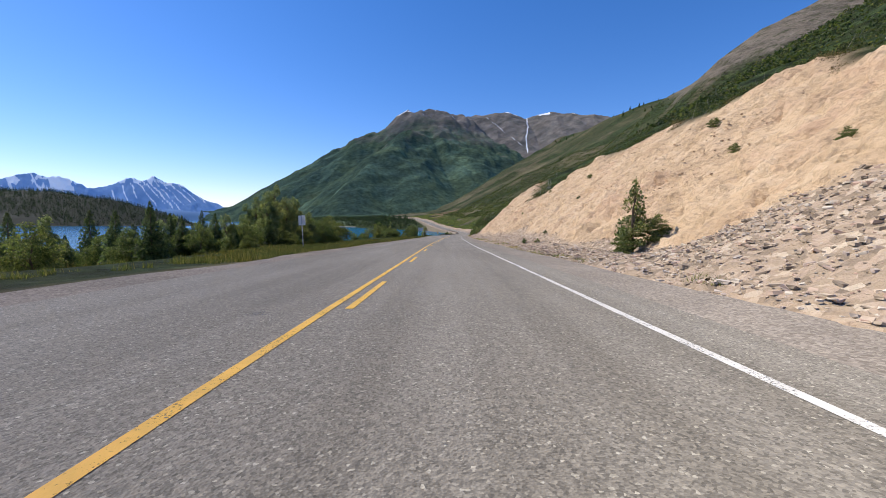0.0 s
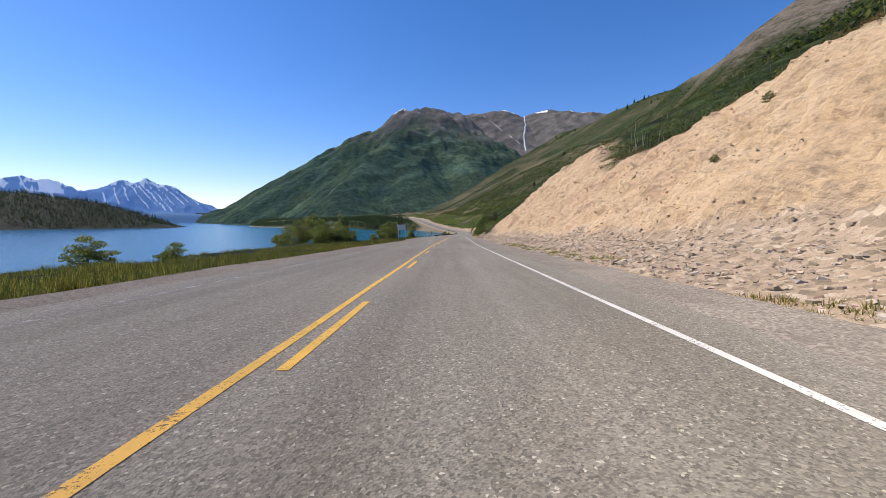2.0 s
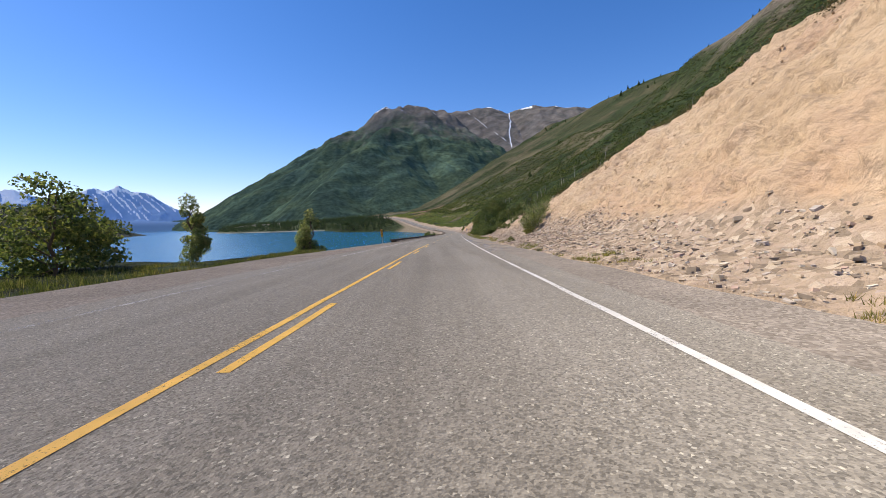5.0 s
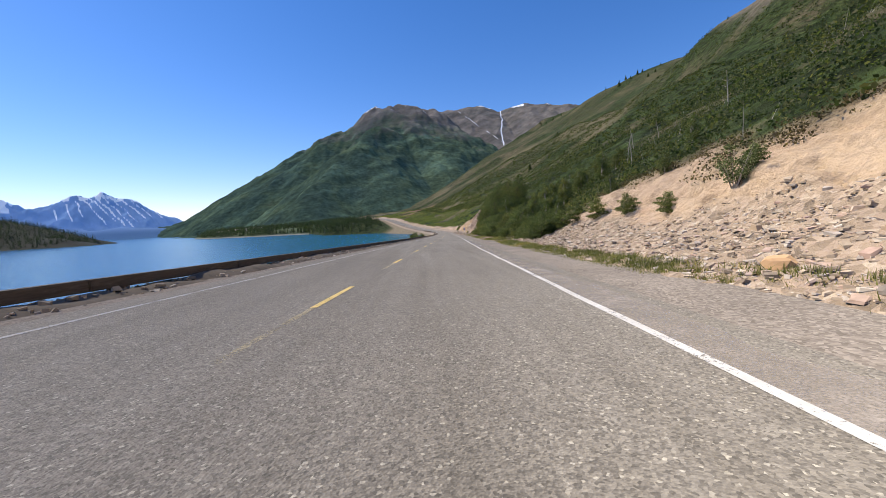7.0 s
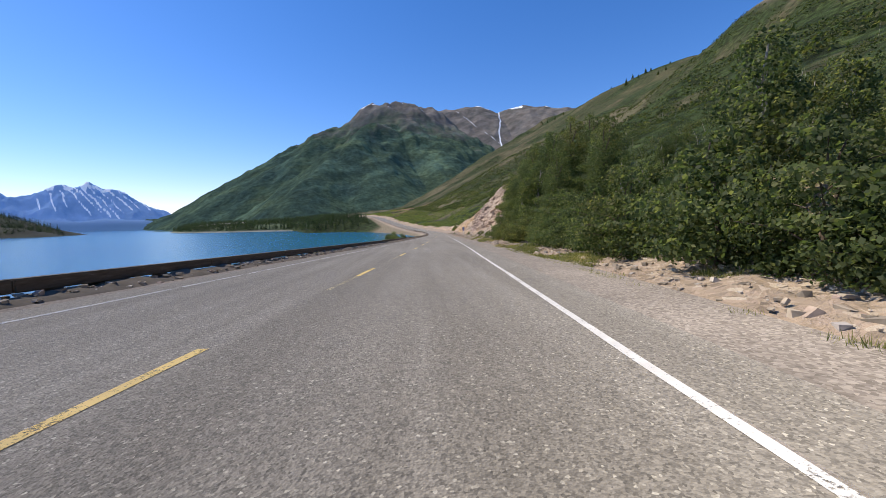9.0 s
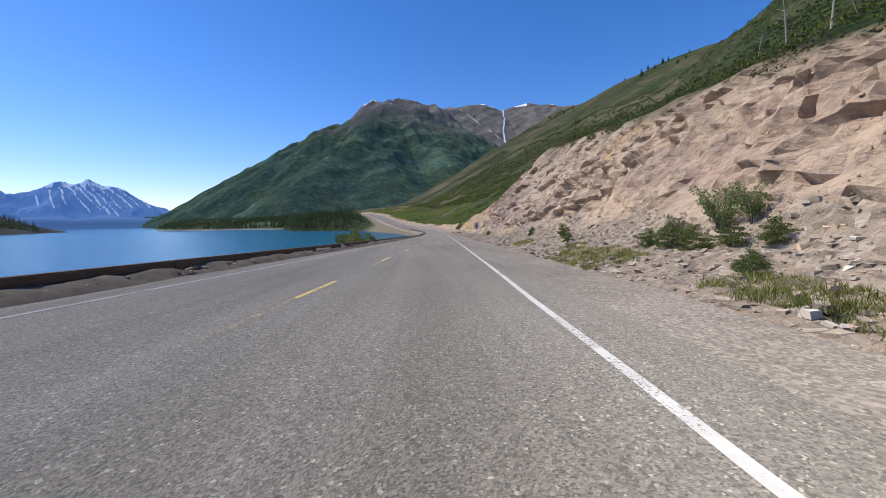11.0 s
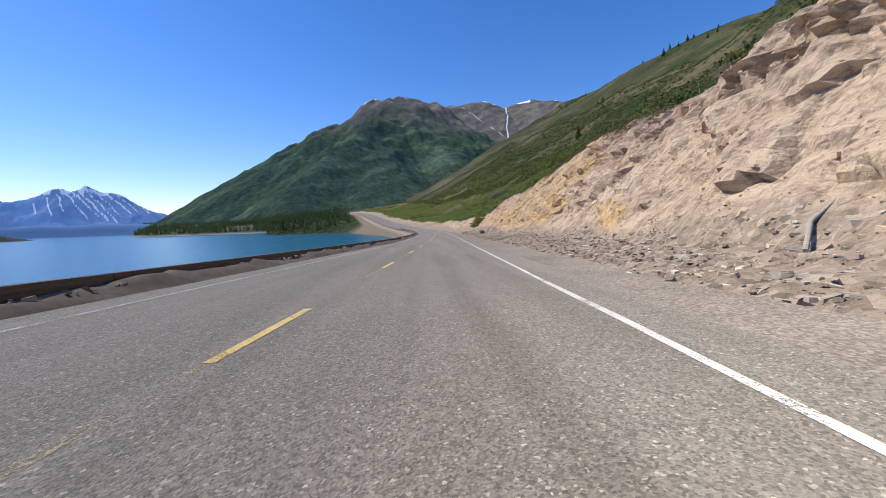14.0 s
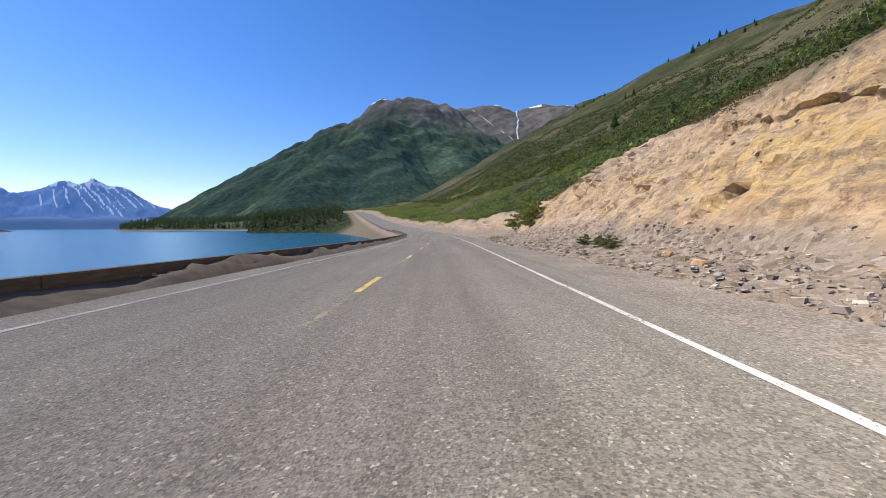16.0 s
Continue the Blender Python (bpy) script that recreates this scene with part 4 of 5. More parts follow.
# ---- growing things ----
def quads_mesh(name, C, N_dir, size, rng, material, aspect=0.7):
    """Small leaf faces at C, each turned at random round the way N_dir."""
    n = len(C)
    a = rng.normal(size=(n, 3)) + N_dir
    a /= np.linalg.norm(a, axis=1)[:, None]
    b = np.cross(a, rng.normal(size=(n, 3)))
    b /= np.linalg.norm(b, axis=1)[:, None] + 1e-9
    c = np.cross(a, b)
    sz = np.broadcast_to(np.asarray(size, dtype=float), (n,))[:, None]
    b, c = b * sz, c * sz * aspect
    V = np.stack([C - b, C - c * 0.9 + b * 0.1, C + b, C + c], 1).reshape(-1, 3)
    return mesh_of(name, V, np.arange(4 * n).reshape(-1, 4), material)


def crown_points(rng, n, lumps):
    """Points near the skin of some lumps: rows of x, y, z, radius, height radius."""
    w = np.array([l[3] ** 2 for l in lumps])
    k = rng.choice(len(lumps), n, p=w / w.sum())
    L = np.array(lumps)[k]
    d = rng.normal(size=(n, 3))
    d /= np.linalg.norm(d, axis=1)[:, None]
    r = rng.uniform(0.55, 1.05, n)[:, None]
    P = L[:, :3] + d * r * np.stack([L[:, 3], L[:, 3], L[:, 4]], 1)
    return P, d


def broadleaf(name, height, spread, material, rng, leaves=1500, leaf=0.16, bark=None, label="", category="tree"):
    tree = new(name)
    stem = [(0, 0, -0.4)]
    for i in range(1, 7):
        stem.append((rng.normal() * 0.05 * spread * i / 3, rng.normal() * 0.05 * spread * i / 3, height * 0.92 * i / 6))
    part("trunk", tube(stem, [0.022 * height * (1 - i / 7.5) for i in range(7)]), bark or BARK, tree)
    lumps = []
    for i in range(24):
        f = 0.04 + 0.93 * (i + rng.uniform()) / 24
        a = rng.uniform(0, math.tau)
        wide = spread * (0.5 + 0.5 * math.sin(math.pi * min(1, f * 1.05) ** 0.8)) * (1.0 - 0.38 * f ** 2)
        lumps.append((math.cos(a) * wide * 0.55, math.sin(a) * wide * 0.55, height * f, wide * rng.uniform(0.30, 0.62), height * rng.uniform(0.06, 0.12)))
        if i % 3 == 0:
            z0 = height * max(0.08, f - 0.2)
            part("limb", tube([(0, 0, z0), (math.cos(a) * wide * 0.35, math.sin(a) * wide * 0.35, height * (f - 0.05)), (math.cos(a) * wide * 0.8, math.sin(a) * wide * 0.8, height * f)], [0.008 * height, 0.005 * height, 0.002 * height], 5), bark or BARK, tree)
    lumps.append((0, 0, height * 0.97, spread * 0.16, height * 0.07))
    P, d = crown_points(rng, leaves, lumps)
    part("crown", quads_mesh("crown", P, d * 0.8, rng.uniform(0.6, 1.3, leaves) * leaf, rng, material), material, tree)
    return tagged(tree, label, category)


def conifer(name, height, spread, rng, material, tiers=16, per=46, label=""):
    tree = new(name)
    part("trunk", tube([(0, 0, -0.4), (0, 0, height * 0.5), (0, 0, height * 0.97)], [0.018 * height, 0.011 * height, 0.003]), BARK, tree)
    C, D, S = [], [], []
    for t in range(tiers):
        f = (t + 0.5) / tiers
        z = height * (0.06 + 0.93 * f)
        r = spread * (1 - f) ** 0.85 * rng.uniform(0.75, 1.15) + 0.06
        k = int(per * (1 - 0.75 * f)) + 5
        boughs = max(4, int(9 * (1 - f)) + 3)
        ang = rng.integers(0, boughs, k) / boughs * math.tau + rng.normal(0, 0.16, k) + t * 1.3
        rr = r * np.sqrt(rng.uniform(0.05, 1, k))
        C.append(np.stack([np.cos(ang) * rr, np.sin(ang) * rr, z - 0.28 * rr + rng.normal(0, 0.08, k)], 1))
        D.append(np.stack([np.cos(ang) * 0.4, np.sin(ang) * 0.4, np.full(k, 1.0)], 1))
        S.append(np.full(k, 0.045 + 0.07 * (1 - f)) * spread ** 0.5)
    C, D, S = np.concatenate(C), np.concatenate(D), np.concatenate(S)
    part("crown", quads_mesh("crown", C, D * 1.3, S * rng.uniform(0.7, 1.3, len(S)), rng, material, 0.6), material, tree)
    return tagged(tree, label, "tree")


def ground_at(s, u):
    sh, h = ground(np.array([float(s)]), np.array([float(u)]))[:2]
    return at_road(s, u + float(sh[0]), float(h[0]))


def stand(ob, s, u, turn=0.0, scale=1.0, sink=0.05):
    p = ground_at(s, u)
    ob.matrix_basis = Matrix.Translation(p - Vector((0, 0, sink))) @ Matrix.Rotation(turn, 4, "Z") @ Matrix.Diagonal((scale, scale, scale, 1))
    return ob


def again(ob, s, u, turn, scale):
    c = copy_thing(ob, Matrix.Identity(4))
    return stand(c, s, u, turn, scale)


rng = np.random.default_rng(7)
# lake-side trees on the bank
spruces = [conifer("spruce_tree", 5.0, 1.35, rng, SPRUCE, 34, 190, "dark green young spruce on the lake bank"), conifer("spruce_tree", 6.2, 1.7, rng, SPRUCE, 38, 210, "tall dark green spruce on the lake bank")]
poplars = [broadleaf("poplar_tree", 5.2, 1.5, POPLAR, rng, 6500, 0.075, label="grey-green young poplar on the lake bank"), broadleaf("poplar_tree", 6.5, 1.6, POPLAR, rng, 8000, 0.075, label="slender grey-green poplar on the lake bank")]
shrubs = [broadleaf("alder_shrub", 2.2, 1.7, ALDER, rng, 4500, 0.06, label="bushy green alder shrub by the roadside", category="shrub"), broadleaf("alder_shrub", 3.2, 2.0, ALDER, rng, 6000, 0.065, label="dense green alder shrub by the roadside", category="shrub")]
for o, (s, u) in zip(spruces + poplars + shrubs, [(14, -18), (31, -20), (32.5, -13.2), (104, -14.8), (40, -14), (94, -14)]):
    stand(o, s, u, 1.0, 0.7 if s > 90 else 0.85 if s > 31.5 else 0.5)
LEFT = [(4, 97, -12.6, 0.7), (5, 101, -13.4, 0.55), (4, 103, -12.8, 0.6), (5, 99, -15, 0.55), (4, 95, -12.8, 0.6), (2, 36.5, -14.5, 0.8), (3, 37.5, -13.8, 0.72), (2, 40, -14.5, 0.75), (5, 39.5, -13, 0.5), (5, 36, -12.8, 0.42), (2, 35, -15, 0.7), (5, 42, -13, 0.45), (3, 36, -16, 0.7), (2, 41, -16, 0.8), (2, 154.3, -10.5, 1.04), (3, 155.2, -11.4, 0.78), (2, 153.6, -11.0, 0.72), (5, 127, -11.5, 0.7), (2, 42.5, -15.2, 1.0), (3, 38.5, -15.2, 0.92), (2, 44.5, -14.2, 0.72), (5, 47, -13.4, 0.7), (5, 51, -14, 0.8), (4, 54, -13.6, 0.9), (5, 57, -15.5, 0.8), (2, 45.5, -17, 0.8), (4, 64, -14, 0.5), (4, 92, -13.2, 0.7), (5, 95.5, -14.6, 0.7), (4, 99.5, -13.6, 0.75), (1, 9.5, -19, 0.5), (0, 12, -14.5, 0.5), (1, 17, -17.5, 0.5), (0, 19, -14.5, 0.55), (1, 21.5, -18, 0.55), (0, 23.5, -15, 0.5), (2, 26, -16.5, 0.5), (3, 33.5, -15.5, 0.55), (2, 36, -16.5, 0.6), (0, 38, -18, 0.6),
        (2, 46, -17, 0.7), (4, 49, -15.5, 1.0), (2, 52, -19, 0.75), (5, 55, -17, 0.8), (4, 58, -16, 0.8), (4, 70, -14.5, 0.5), (5, 92, -16, 0.7), (4, 96, -19, 1.1), (5, 99, -17, 0.9), (3, 101.5, -16.5, 0.5), (2, 106, -15.5, 0.62), (2, 108, -17, 0.55), (4, 124, -14.5, 0.6), (5, 134, -13, 0.9), (4, 136, -14.5, 1.1), (2, 142, -13, 0.75), (5, 112, -18, 0.9), (4, 118, -21, 0.9)]
kinds = spruces + poplars + shrubs
for i in range(96):
    LEFT.append(((0, 4, 0, 5, 1, 5, 2, 4)[i % 8], 5 + 33 * (i + 0.5) / 96, -11.6 - 5.5 * float(rng.uniform()) - 0.8 * (i % 3), 0.30 + 0.17 * float(rng.uniform())))
for k, s, u, z in LEFT:
    again(kinds[k], s, u, s * 1.7, z * (1.3 if k > 3 else 1.0))


def bushes(name, places, sizes, per, leaf, material, label, rng, flat=0.75):
    """Many shrubs as one uncountable cover."""
    P = np.repeat(places, per, 0)
    R = np.repeat(sizes, per)
    d = rng.normal(size=(len(P), 3))
    d[:, 2] = np.abs(d[:, 2]) * 0.9 - 0.1
    d /= np.linalg.norm(d, axis=1)[:, None]
    off = d * (R * rng.uniform(0.45, 1.1, len(P)))[:, None]
    off[:, 2] *= flat
    me = quads_mesh(name, P + off, d * 0.9, leaf * np.sqrt(R) * rng.uniform(0.6, 1.4, len(P)), rng, material)
    return tagged(new(name, me), label, "shrubs", kind="stuff")


def cover(s0, s1, u0, u1, count, rng, need, edge=None):
    """Random places where the slope is grown over."""
    s, u = rng.uniform(s0, s1, count), u0 + (u1 - u0) * rng.uniform(0, 1, count) ** 1.6
    sh, h, veg = ground(s, u)[:3]
    crag = ground(s, u)[5]
    patch = fbm(s * 0.06, u * 0.06, 3, 201)
    keep = (veg > need) & (crag < 0.4) & (patch > -0.55)
    return on_road(s, u + sh, h)[keep]


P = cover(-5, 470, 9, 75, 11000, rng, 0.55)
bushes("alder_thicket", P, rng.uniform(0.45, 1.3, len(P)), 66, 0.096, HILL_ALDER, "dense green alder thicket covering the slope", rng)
P = cover(425, 880, 8, 110, 17000, rng, 0.5)
bushes("slope_thicket", P, rng.uniform(0.5, 1.5, len(P)), 26, 0.2, SLOPE_ALDER, "green scrub on the slope above the bend", rng)
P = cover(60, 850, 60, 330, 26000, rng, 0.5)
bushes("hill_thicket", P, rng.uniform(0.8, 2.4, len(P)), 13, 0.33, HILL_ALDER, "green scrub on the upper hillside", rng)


s, u = rng.uniform(-5, 440, 60000), rng.uniform(9, 40, 60000)
sh, h, veg = ground(s, u)[:3]
k = (veg > 0.15) & (veg < 0.75) & ((s < 200) | (s > 255)) & (fbm(s * 0.12, u * 0, 3, 203) > -0.2)
P = on_road(s[k], u[k] + sh[k], h[k])[:3200]
bushes("edge_scrub", P, rng.uniform(0.25, 0.75, len(P)), 34, 0.07, DRY_SCRUB, "dull brown scrub and sod hanging over the cut's rim", rng, 0.6)


def thicket_stems(places, rng):
    """Pale dead stems standing up out of the thicket."""
    n = len(places)
    a = rng.uniform(0, math.tau, (n, 1)) + np.array([[0, 2.1, 4.2]])
    r = rng.uniform(0.012, 0.03, (n, 1))
    ring = places[:, None] + np.stack([np.cos(a) * r, np.sin(a) * r, np.zeros((n, 3))], -1)
    tip = places + np.stack([rng.normal(0, 0.5, n), rng.normal(0, 0.5, n), rng.uniform(1.0, 2.3, n)], 1)
    V = np.concatenate([ring, tip[:, None]], 1).reshape(-1, 3)
    F = (np.arange(n)[:, None, None] * 4 + np.array([(0, 1, 3), (1, 2, 3), (2, 0, 3)])[None]).reshape(-1, 3)
    return tagged(new("dead_stems", mesh_of("dead_stems", V, F, PALE_BARK)), "thin pale dead stems among the alder thicket", "dead wood", kind="stuff")


thicket_stems(cover(-5, 470, 9, 75, 1500, rng, 0.6), rng)

# ---- timber guardrail along the lake side ----
def guardrail():
    rail = new("guardrail")
    part("beam", box(-0.13, 0.13, -3.0, 2.985, 0.15, 0.41, 0.02), TIMBER, rail, "weathered brown timber beam")
    for y in (-2.2, 0.8):
        part("post", box(-0.12, 0.12, y - 0.14, y + 0.14, -0.5, 0.15, 0.01), TIMBER, rail)
    return tagged(rail, "low weathered brown timber guardrail on short posts", "guardrail", "guardrails along the lake")


first = guardrail()
RAIL_S, RAIL_OFF = [171, 260, 360, 410, 470], [-5.95, -5.6, -5.35, -4.95, -5.1]
for i in range(60):
    s = 173.5 + 6 * i
    g = first if i == 0 else copy_thing(first, Matrix.Identity(4))
    a, b = at_road(s - 3, np.interp(s - 3, RAIL_S, RAIL_OFF)), at_road(s + 3, np.interp(s + 3, RAIL_S, RAIL_OFF))
    d = b - a
    g.matrix_basis = Matrix.Translation((a + b) / 2) @ Euler((math.atan2(d.z, math.hypot(d.x, d.y)), 0, math.atan2(-d.x, d.y))).to_matrix().to_4x4()


# dark earth heaped under the rail
EARTH = plain("dark_earth", (0.18, 0.146, 0.11), 0.95, 0.0, 0.45, 2.5)
k = np.arange(171, 520, 0.5)
S, W = np.meshgrid(k, np.linspace(-1, 1, 7), indexing="ij")
mid = np.interp(S, RAIL_S, RAIL_OFF) + 0.25
H = 0.13 * ramp(S, [250, 300], [1.0, 1.6]) * (1 - W * W) * (1 + 0.8 * fbm(S * 0.9, W * 2.5, 4, 701)) - 0.02
tagged(new("earth_bank", mesh_of("earth_bank", on_road(S, mid + W * (0.62 + 0.08 * vnoise(S * 0.5, S * 0, 702)), H), grid_faces(len(k), 7), EARTH, True)), "low ridge of dark earth under the guardrail", "earth", kind="structure")


# ---- signs ----
def sign_post(parent, x, height, width=0.06, material=None):
    part("post", box(x - width / 2, x + width / 2, -0.03, 0.03, -0.5, height, 0.006), material or STEEL, parent)



marker = new("marker_sign")
sign_post(marker, 0, 1.78)
panel = part("panel", box(-0.15, 0.15, -0.05, -0.035, 0.85, 1.75, 0.004), AMBER, marker, "amber marker panel with black slanted stripes")
for k in range(5):
    z = 0.86 + 0.2 * k
    bm = bmesh.new()
    vs = [bm.verts.new((x, -0.0535, min(1.745, max(0.855, zz)))) for x, zz in ((-0.148, z + 0.16), (0.148, z - 0.06), (0.148, z + 0.03), (-0.148, z + 0.25))]
    bm.faces.new(vs)
    part("stripe", bm, BLACK, panel)
marker.matrix_basis = Matrix.Translation(at_road(169.6, -6.9, -0.08)) @ Matrix.Rotation(radians(heading(169)), 4, "Z") @ Matrix.Rotation(radians(-3), 4, "Y")
tagged(marker, "amber and black striped hazard marker on a steel post", "road sign")

back = new("sign_back")
sign_post(back, 0, 2.3, 0.055)
part("panel", box(-0.24, 0.24, 0.035, 0.045, 1.62, 2.3, 0.004), SIGN_WHITE, back, "plain pale back of a sign panel")
back.matrix_basis = Matrix.Translation(at_road(27.9, -8.7, -0.1)) @ Matrix.Rotation(radians(3), 4, "Z") @ Matrix.Rotation(radians(-2.5), 4, "Y")
tagged(back, "pale sign seen from behind on a steel post", "road sign")

board = new("board_sign")
for x in (-0.68, 0.68):
    part("post", box(x - 0.075, x + 0.075, -0.06, 0.06, -0.5, 2.86, 0.012), SIGN_WHITE, board, "white painted square post")
part("panel", box(-0.6, 0.6, -0.02, 0.02, 1.78, 2.74, 0.006), SIGN_BACK, board, "pale grey sign board seen from behind")
part("rail", box(-0.68, 0.68, -0.05, -0.022, 2.66, 2.76, 0.006), SIGN_WHITE, board)
board.matrix_basis = Matrix.Translation(at_road(124, -8.9, -0.12)) @ Matrix.Rotation(radians(-3), 4, "Z") @ Matrix.Rotation(radians(-3), 4, "Y")
tagged(board, "white two-post sign board seen from behind", "road sign")

blue = new("service_sign")
sign_post(blue, 0.05, 3.15, 0.05)
for name, z0, z1 in (("camping_panel", 2.52, 3.18), ("arrow_panel", 2.2, 2.5), ("distance_panel", 1.9, 2.18)):
    pan = part(name, box(-0.29, 0.29, -0.05, -0.035, z0, z1, 0.004), BLUE, blue, "blue sign panel with white symbols")
    for a, b, c, d in ((-0.285, 0.285, z0 + 0.005, z0 + 0.02), (-0.285, 0.285, z1 - 0.02, z1 - 0.005)):
        part("border", box(a, b, -0.0545, -0.0505, c, d), SIGN_WHITE, pan)
    if name == "camping_panel":
        part("symbol", box(-0.19, 0.17, -0.0545, -0.0505, z0 + 0.2, z0 + 0.42, 0.001), SIGN_WHITE, pan, "white vehicle symbol")
        part("symbol", box(-0.05, 0.1, -0.0545, -0.0505, z0 + 0.425, z0 + 0.5), SIGN_WHITE, pan)
        for x in (-0.12, 0.02):
            part("symbol", box(x, x + 0.1, -0.0585, -0.0555, z0 + 0.27, z0 + 0.36), BLUE, pan)
    if name == "arrow_panel":
        part("arrow", box(-0.08, 0.2, -0.0545, -0.0505, z0 + 0.125, z0 + 0.18), SIGN_WHITE, pan)
        bm = bmesh.new()
        bm.faces.new([bm.verts.new(v) for v in ((-0.2, -0.0535, z0 + 0.15), (-0.07, -0.0535, z0 + 0.07), (-0.07, -0.0535, z0 + 0.23))])
        part("arrow", bm, SIGN_WHITE, pan)
    if name == "distance_panel":
        for x in (-0.22, -0.09, 0.04):
            part("bar", box(x, x + 0.09, -0.0545, -0.0505, z0 + 0.07, z0 + 0.21), SIGN_WHITE, pan)
blue.matrix_basis = Matrix.Translation(at_road(345.0, 8.6, -0.25)) @ Matrix.Rotation(radians(heading(345) - 4), 4, "Z")
tagged(blue, "blue three-panel service sign on a thin steel post", "road sign")


# ---- hill-side trees and shrubs ----
tall = [broadleaf("alder_tree", 6.8, 2.3, ALDER, rng, 15000, 0.062, label="tall leafy green alder at the foot of the slope"), broadleaf("alder_tree", 5.2, 1.9, ALDER, rng, 11000, 0.06, PALE_BARK, label="leafy green alder with pale stems on the slope")]
mid = broadleaf("alder_tree", 2.7, 1.05, ALDER, rng, 3600, 0.05, PALE_BARK, label="young leafy alder on the slope")
stand(mid, 226, 12)
stand(tall[0], 264.5, 11.0)
stand(tall[1], 228, 10.5)
for s, u, k, z in [(257.5, 9.6, 0, 0.95), (260, 11.6, 0, 1.1), (255.5, 12.5, 0, 1.1), (252.5, 10.4, 1, 1.1), (267.2, 10.8, 0, 0.95), (265.8, 9.6, 1, 0.8), (263.5, 14, 0, 1.15), (258, 15, 0, 1.2), (249, 11.2, 0, 0.85), (246, 13.5, 0, 0.9), (252, 16, 0, 1.0), (266.5, 13, 0, 1.15), (262.5, 10.4, 1, 1.0), (254.2, 9.3, 1, 0.8), (261, 18, 0, 1.1)]:
    again(tall[k], s, u, s * 2.1, z)
for i in range(42):
    again(shrubs[i % 2], 203.5 + 1.2 * i, 8.2 + 1.1 * rng.uniform(), i * 2.2, rng.uniform(0.6, 1.0))
for i in range(64):
    s, u = 203.5 + 48 * rng.uniform(), 8.8 + 14 * rng.uniform() ** 1.3
    if s < 211 and u > 11:
        continue
    again(mid, s, u, i * 1.3, rng.uniform(0.7, 1.25))
for i in range(16):
    again(shrubs[i % 2], 196.5 + 0.55 * i, 8.1 + 0.5 * (i % 4), i * 1.7, rng.uniform(0.34, 0.6))
for i in range(11):
    again(shrubs[i % 2], 252.5 + 1.15 * i, 8.3 + 1.2 * (i % 3) * 0.7, i * 2.2, rng.uniform(0.5, 0.75))
for s, u, z in [(189, 13.5, 0.45), (193.5, 12.6, 0.5), (196.5, 10.8, 0.5), (199.5, 10.2, 0.6), (201.8, 9.6, 0.7), (202.6, 11.4, 0.7), (193, 17, 0.6), (197, 19.5, 0.7), (203, 9.2, 0.6), (200.6, 9.0, 0.5)]:
    again(mid, s, u, s * 1.9, z)
small = broadleaf("alder_shrub", 1.5, 1.05, ALDER, rng, 2600, 0.05, label="small green shrub rooted in bare slope", category="shrub")
stand(small, 268, 9.0)
for s, u, z in [(276.6, 9.2, 0.42), (277.5, 8.9, 0.45), (278.4, 8.7, 0.45), (279.3, 8.6, 0.4), (275.8, 9.6, 0.42), (289, 8.9, 0.45), (274.2, 7.9, 0.28), (274.8, 8.3, 0.3), (286, 8.2, 0.35), (297.6, 8.9, 0.28), (298.6, 9.2, 0.34), (299.6, 9.5, 0.3), (172.5, 14.6, 0.8), (157, 9.2, 0.7), (152.5, 6.9, 0.35), (181, 12, 0.5), (185, 11, 0.6), (188, 11, 0.7), (191, 10.5, 0.8), (194, 10.2, 0.9), (197, 10, 0.9), (199.5, 9.4, 0.8), (177, 17, 1.0), (160, 19, 0.9), (37.5, 8.6, 0.3), (36.5, 9.6, 0.28), (42.5, 11.8, 0.25), (66, 13.8, 0.25), (49, 17.0, 0.3), (312, 19, 0.6), (409, 8.4, 0.42), (410.5, 8.5, 0.45), (412, 8.3, 0.4), (430, 9.5, 1.5), (434, 10.5, 1.7), (438, 10, 1.6), (329, 9.2, 0.5), (70, 19, 0.4), (28, 21, 0.5), (35, 24, 0.6), (22, 26, 0.6), (60, 22, 0.5), (80, 16, 0.3), (18, 19, 0.5)]:
    again(small, s, u, s, z)
lone = broadleaf("poplar_tree", 4.2, 0.9, POPLAR, rng, 2600, 0.075, label="lone ragged young poplar rooted in loose stones")
stand(lone, 22.2, 11.7, 0, 1, 0.15)
again(small, 22.4, 12.6, 1.0, 1.0)
again(small, 22.8, 13.4, 2.0, 0.8)
again(small, 22.0, 11.1, 3.0, 0.8)


def stem_bush(height, rng):
    """Many thin stems from one foot, thinly leaved."""
    b = new("willow_bush")
    lumps = []
    for k in range(13):
        a, lean = rng.uniform(0, math.tau), rng.uniform(0.1, 0.62)
        tip = Vector((math.cos(a) * lean, math.sin(a) * lean, 1.0)) * height * rng.uniform(0.6, 1.0)
        part("stem", tube([(0, 0, -0.3), tip * 0.5 + Vector((0, 0, 0.1)), tip], [0.028, 0.02, 0.008], 5), BARK if k % 3 else PALE_BARK, b)
        for f in (0.45, 0.7, 0.98):
            lumps.append((tip.x * f, tip.y * f, tip.z * f, height * 0.13, height * 0.11))
    P, d = crown_points(rng, 2600, lumps)
    part("crown", quads_mesh("crown", P, d * 0.5, rng.uniform(0.6, 1.3, 2600) * 0.055, rng, POPLAR), POPLAR, b)
    return tagged(b, "thinly leaved bush of many bare stems on the loose slope", "shrub")


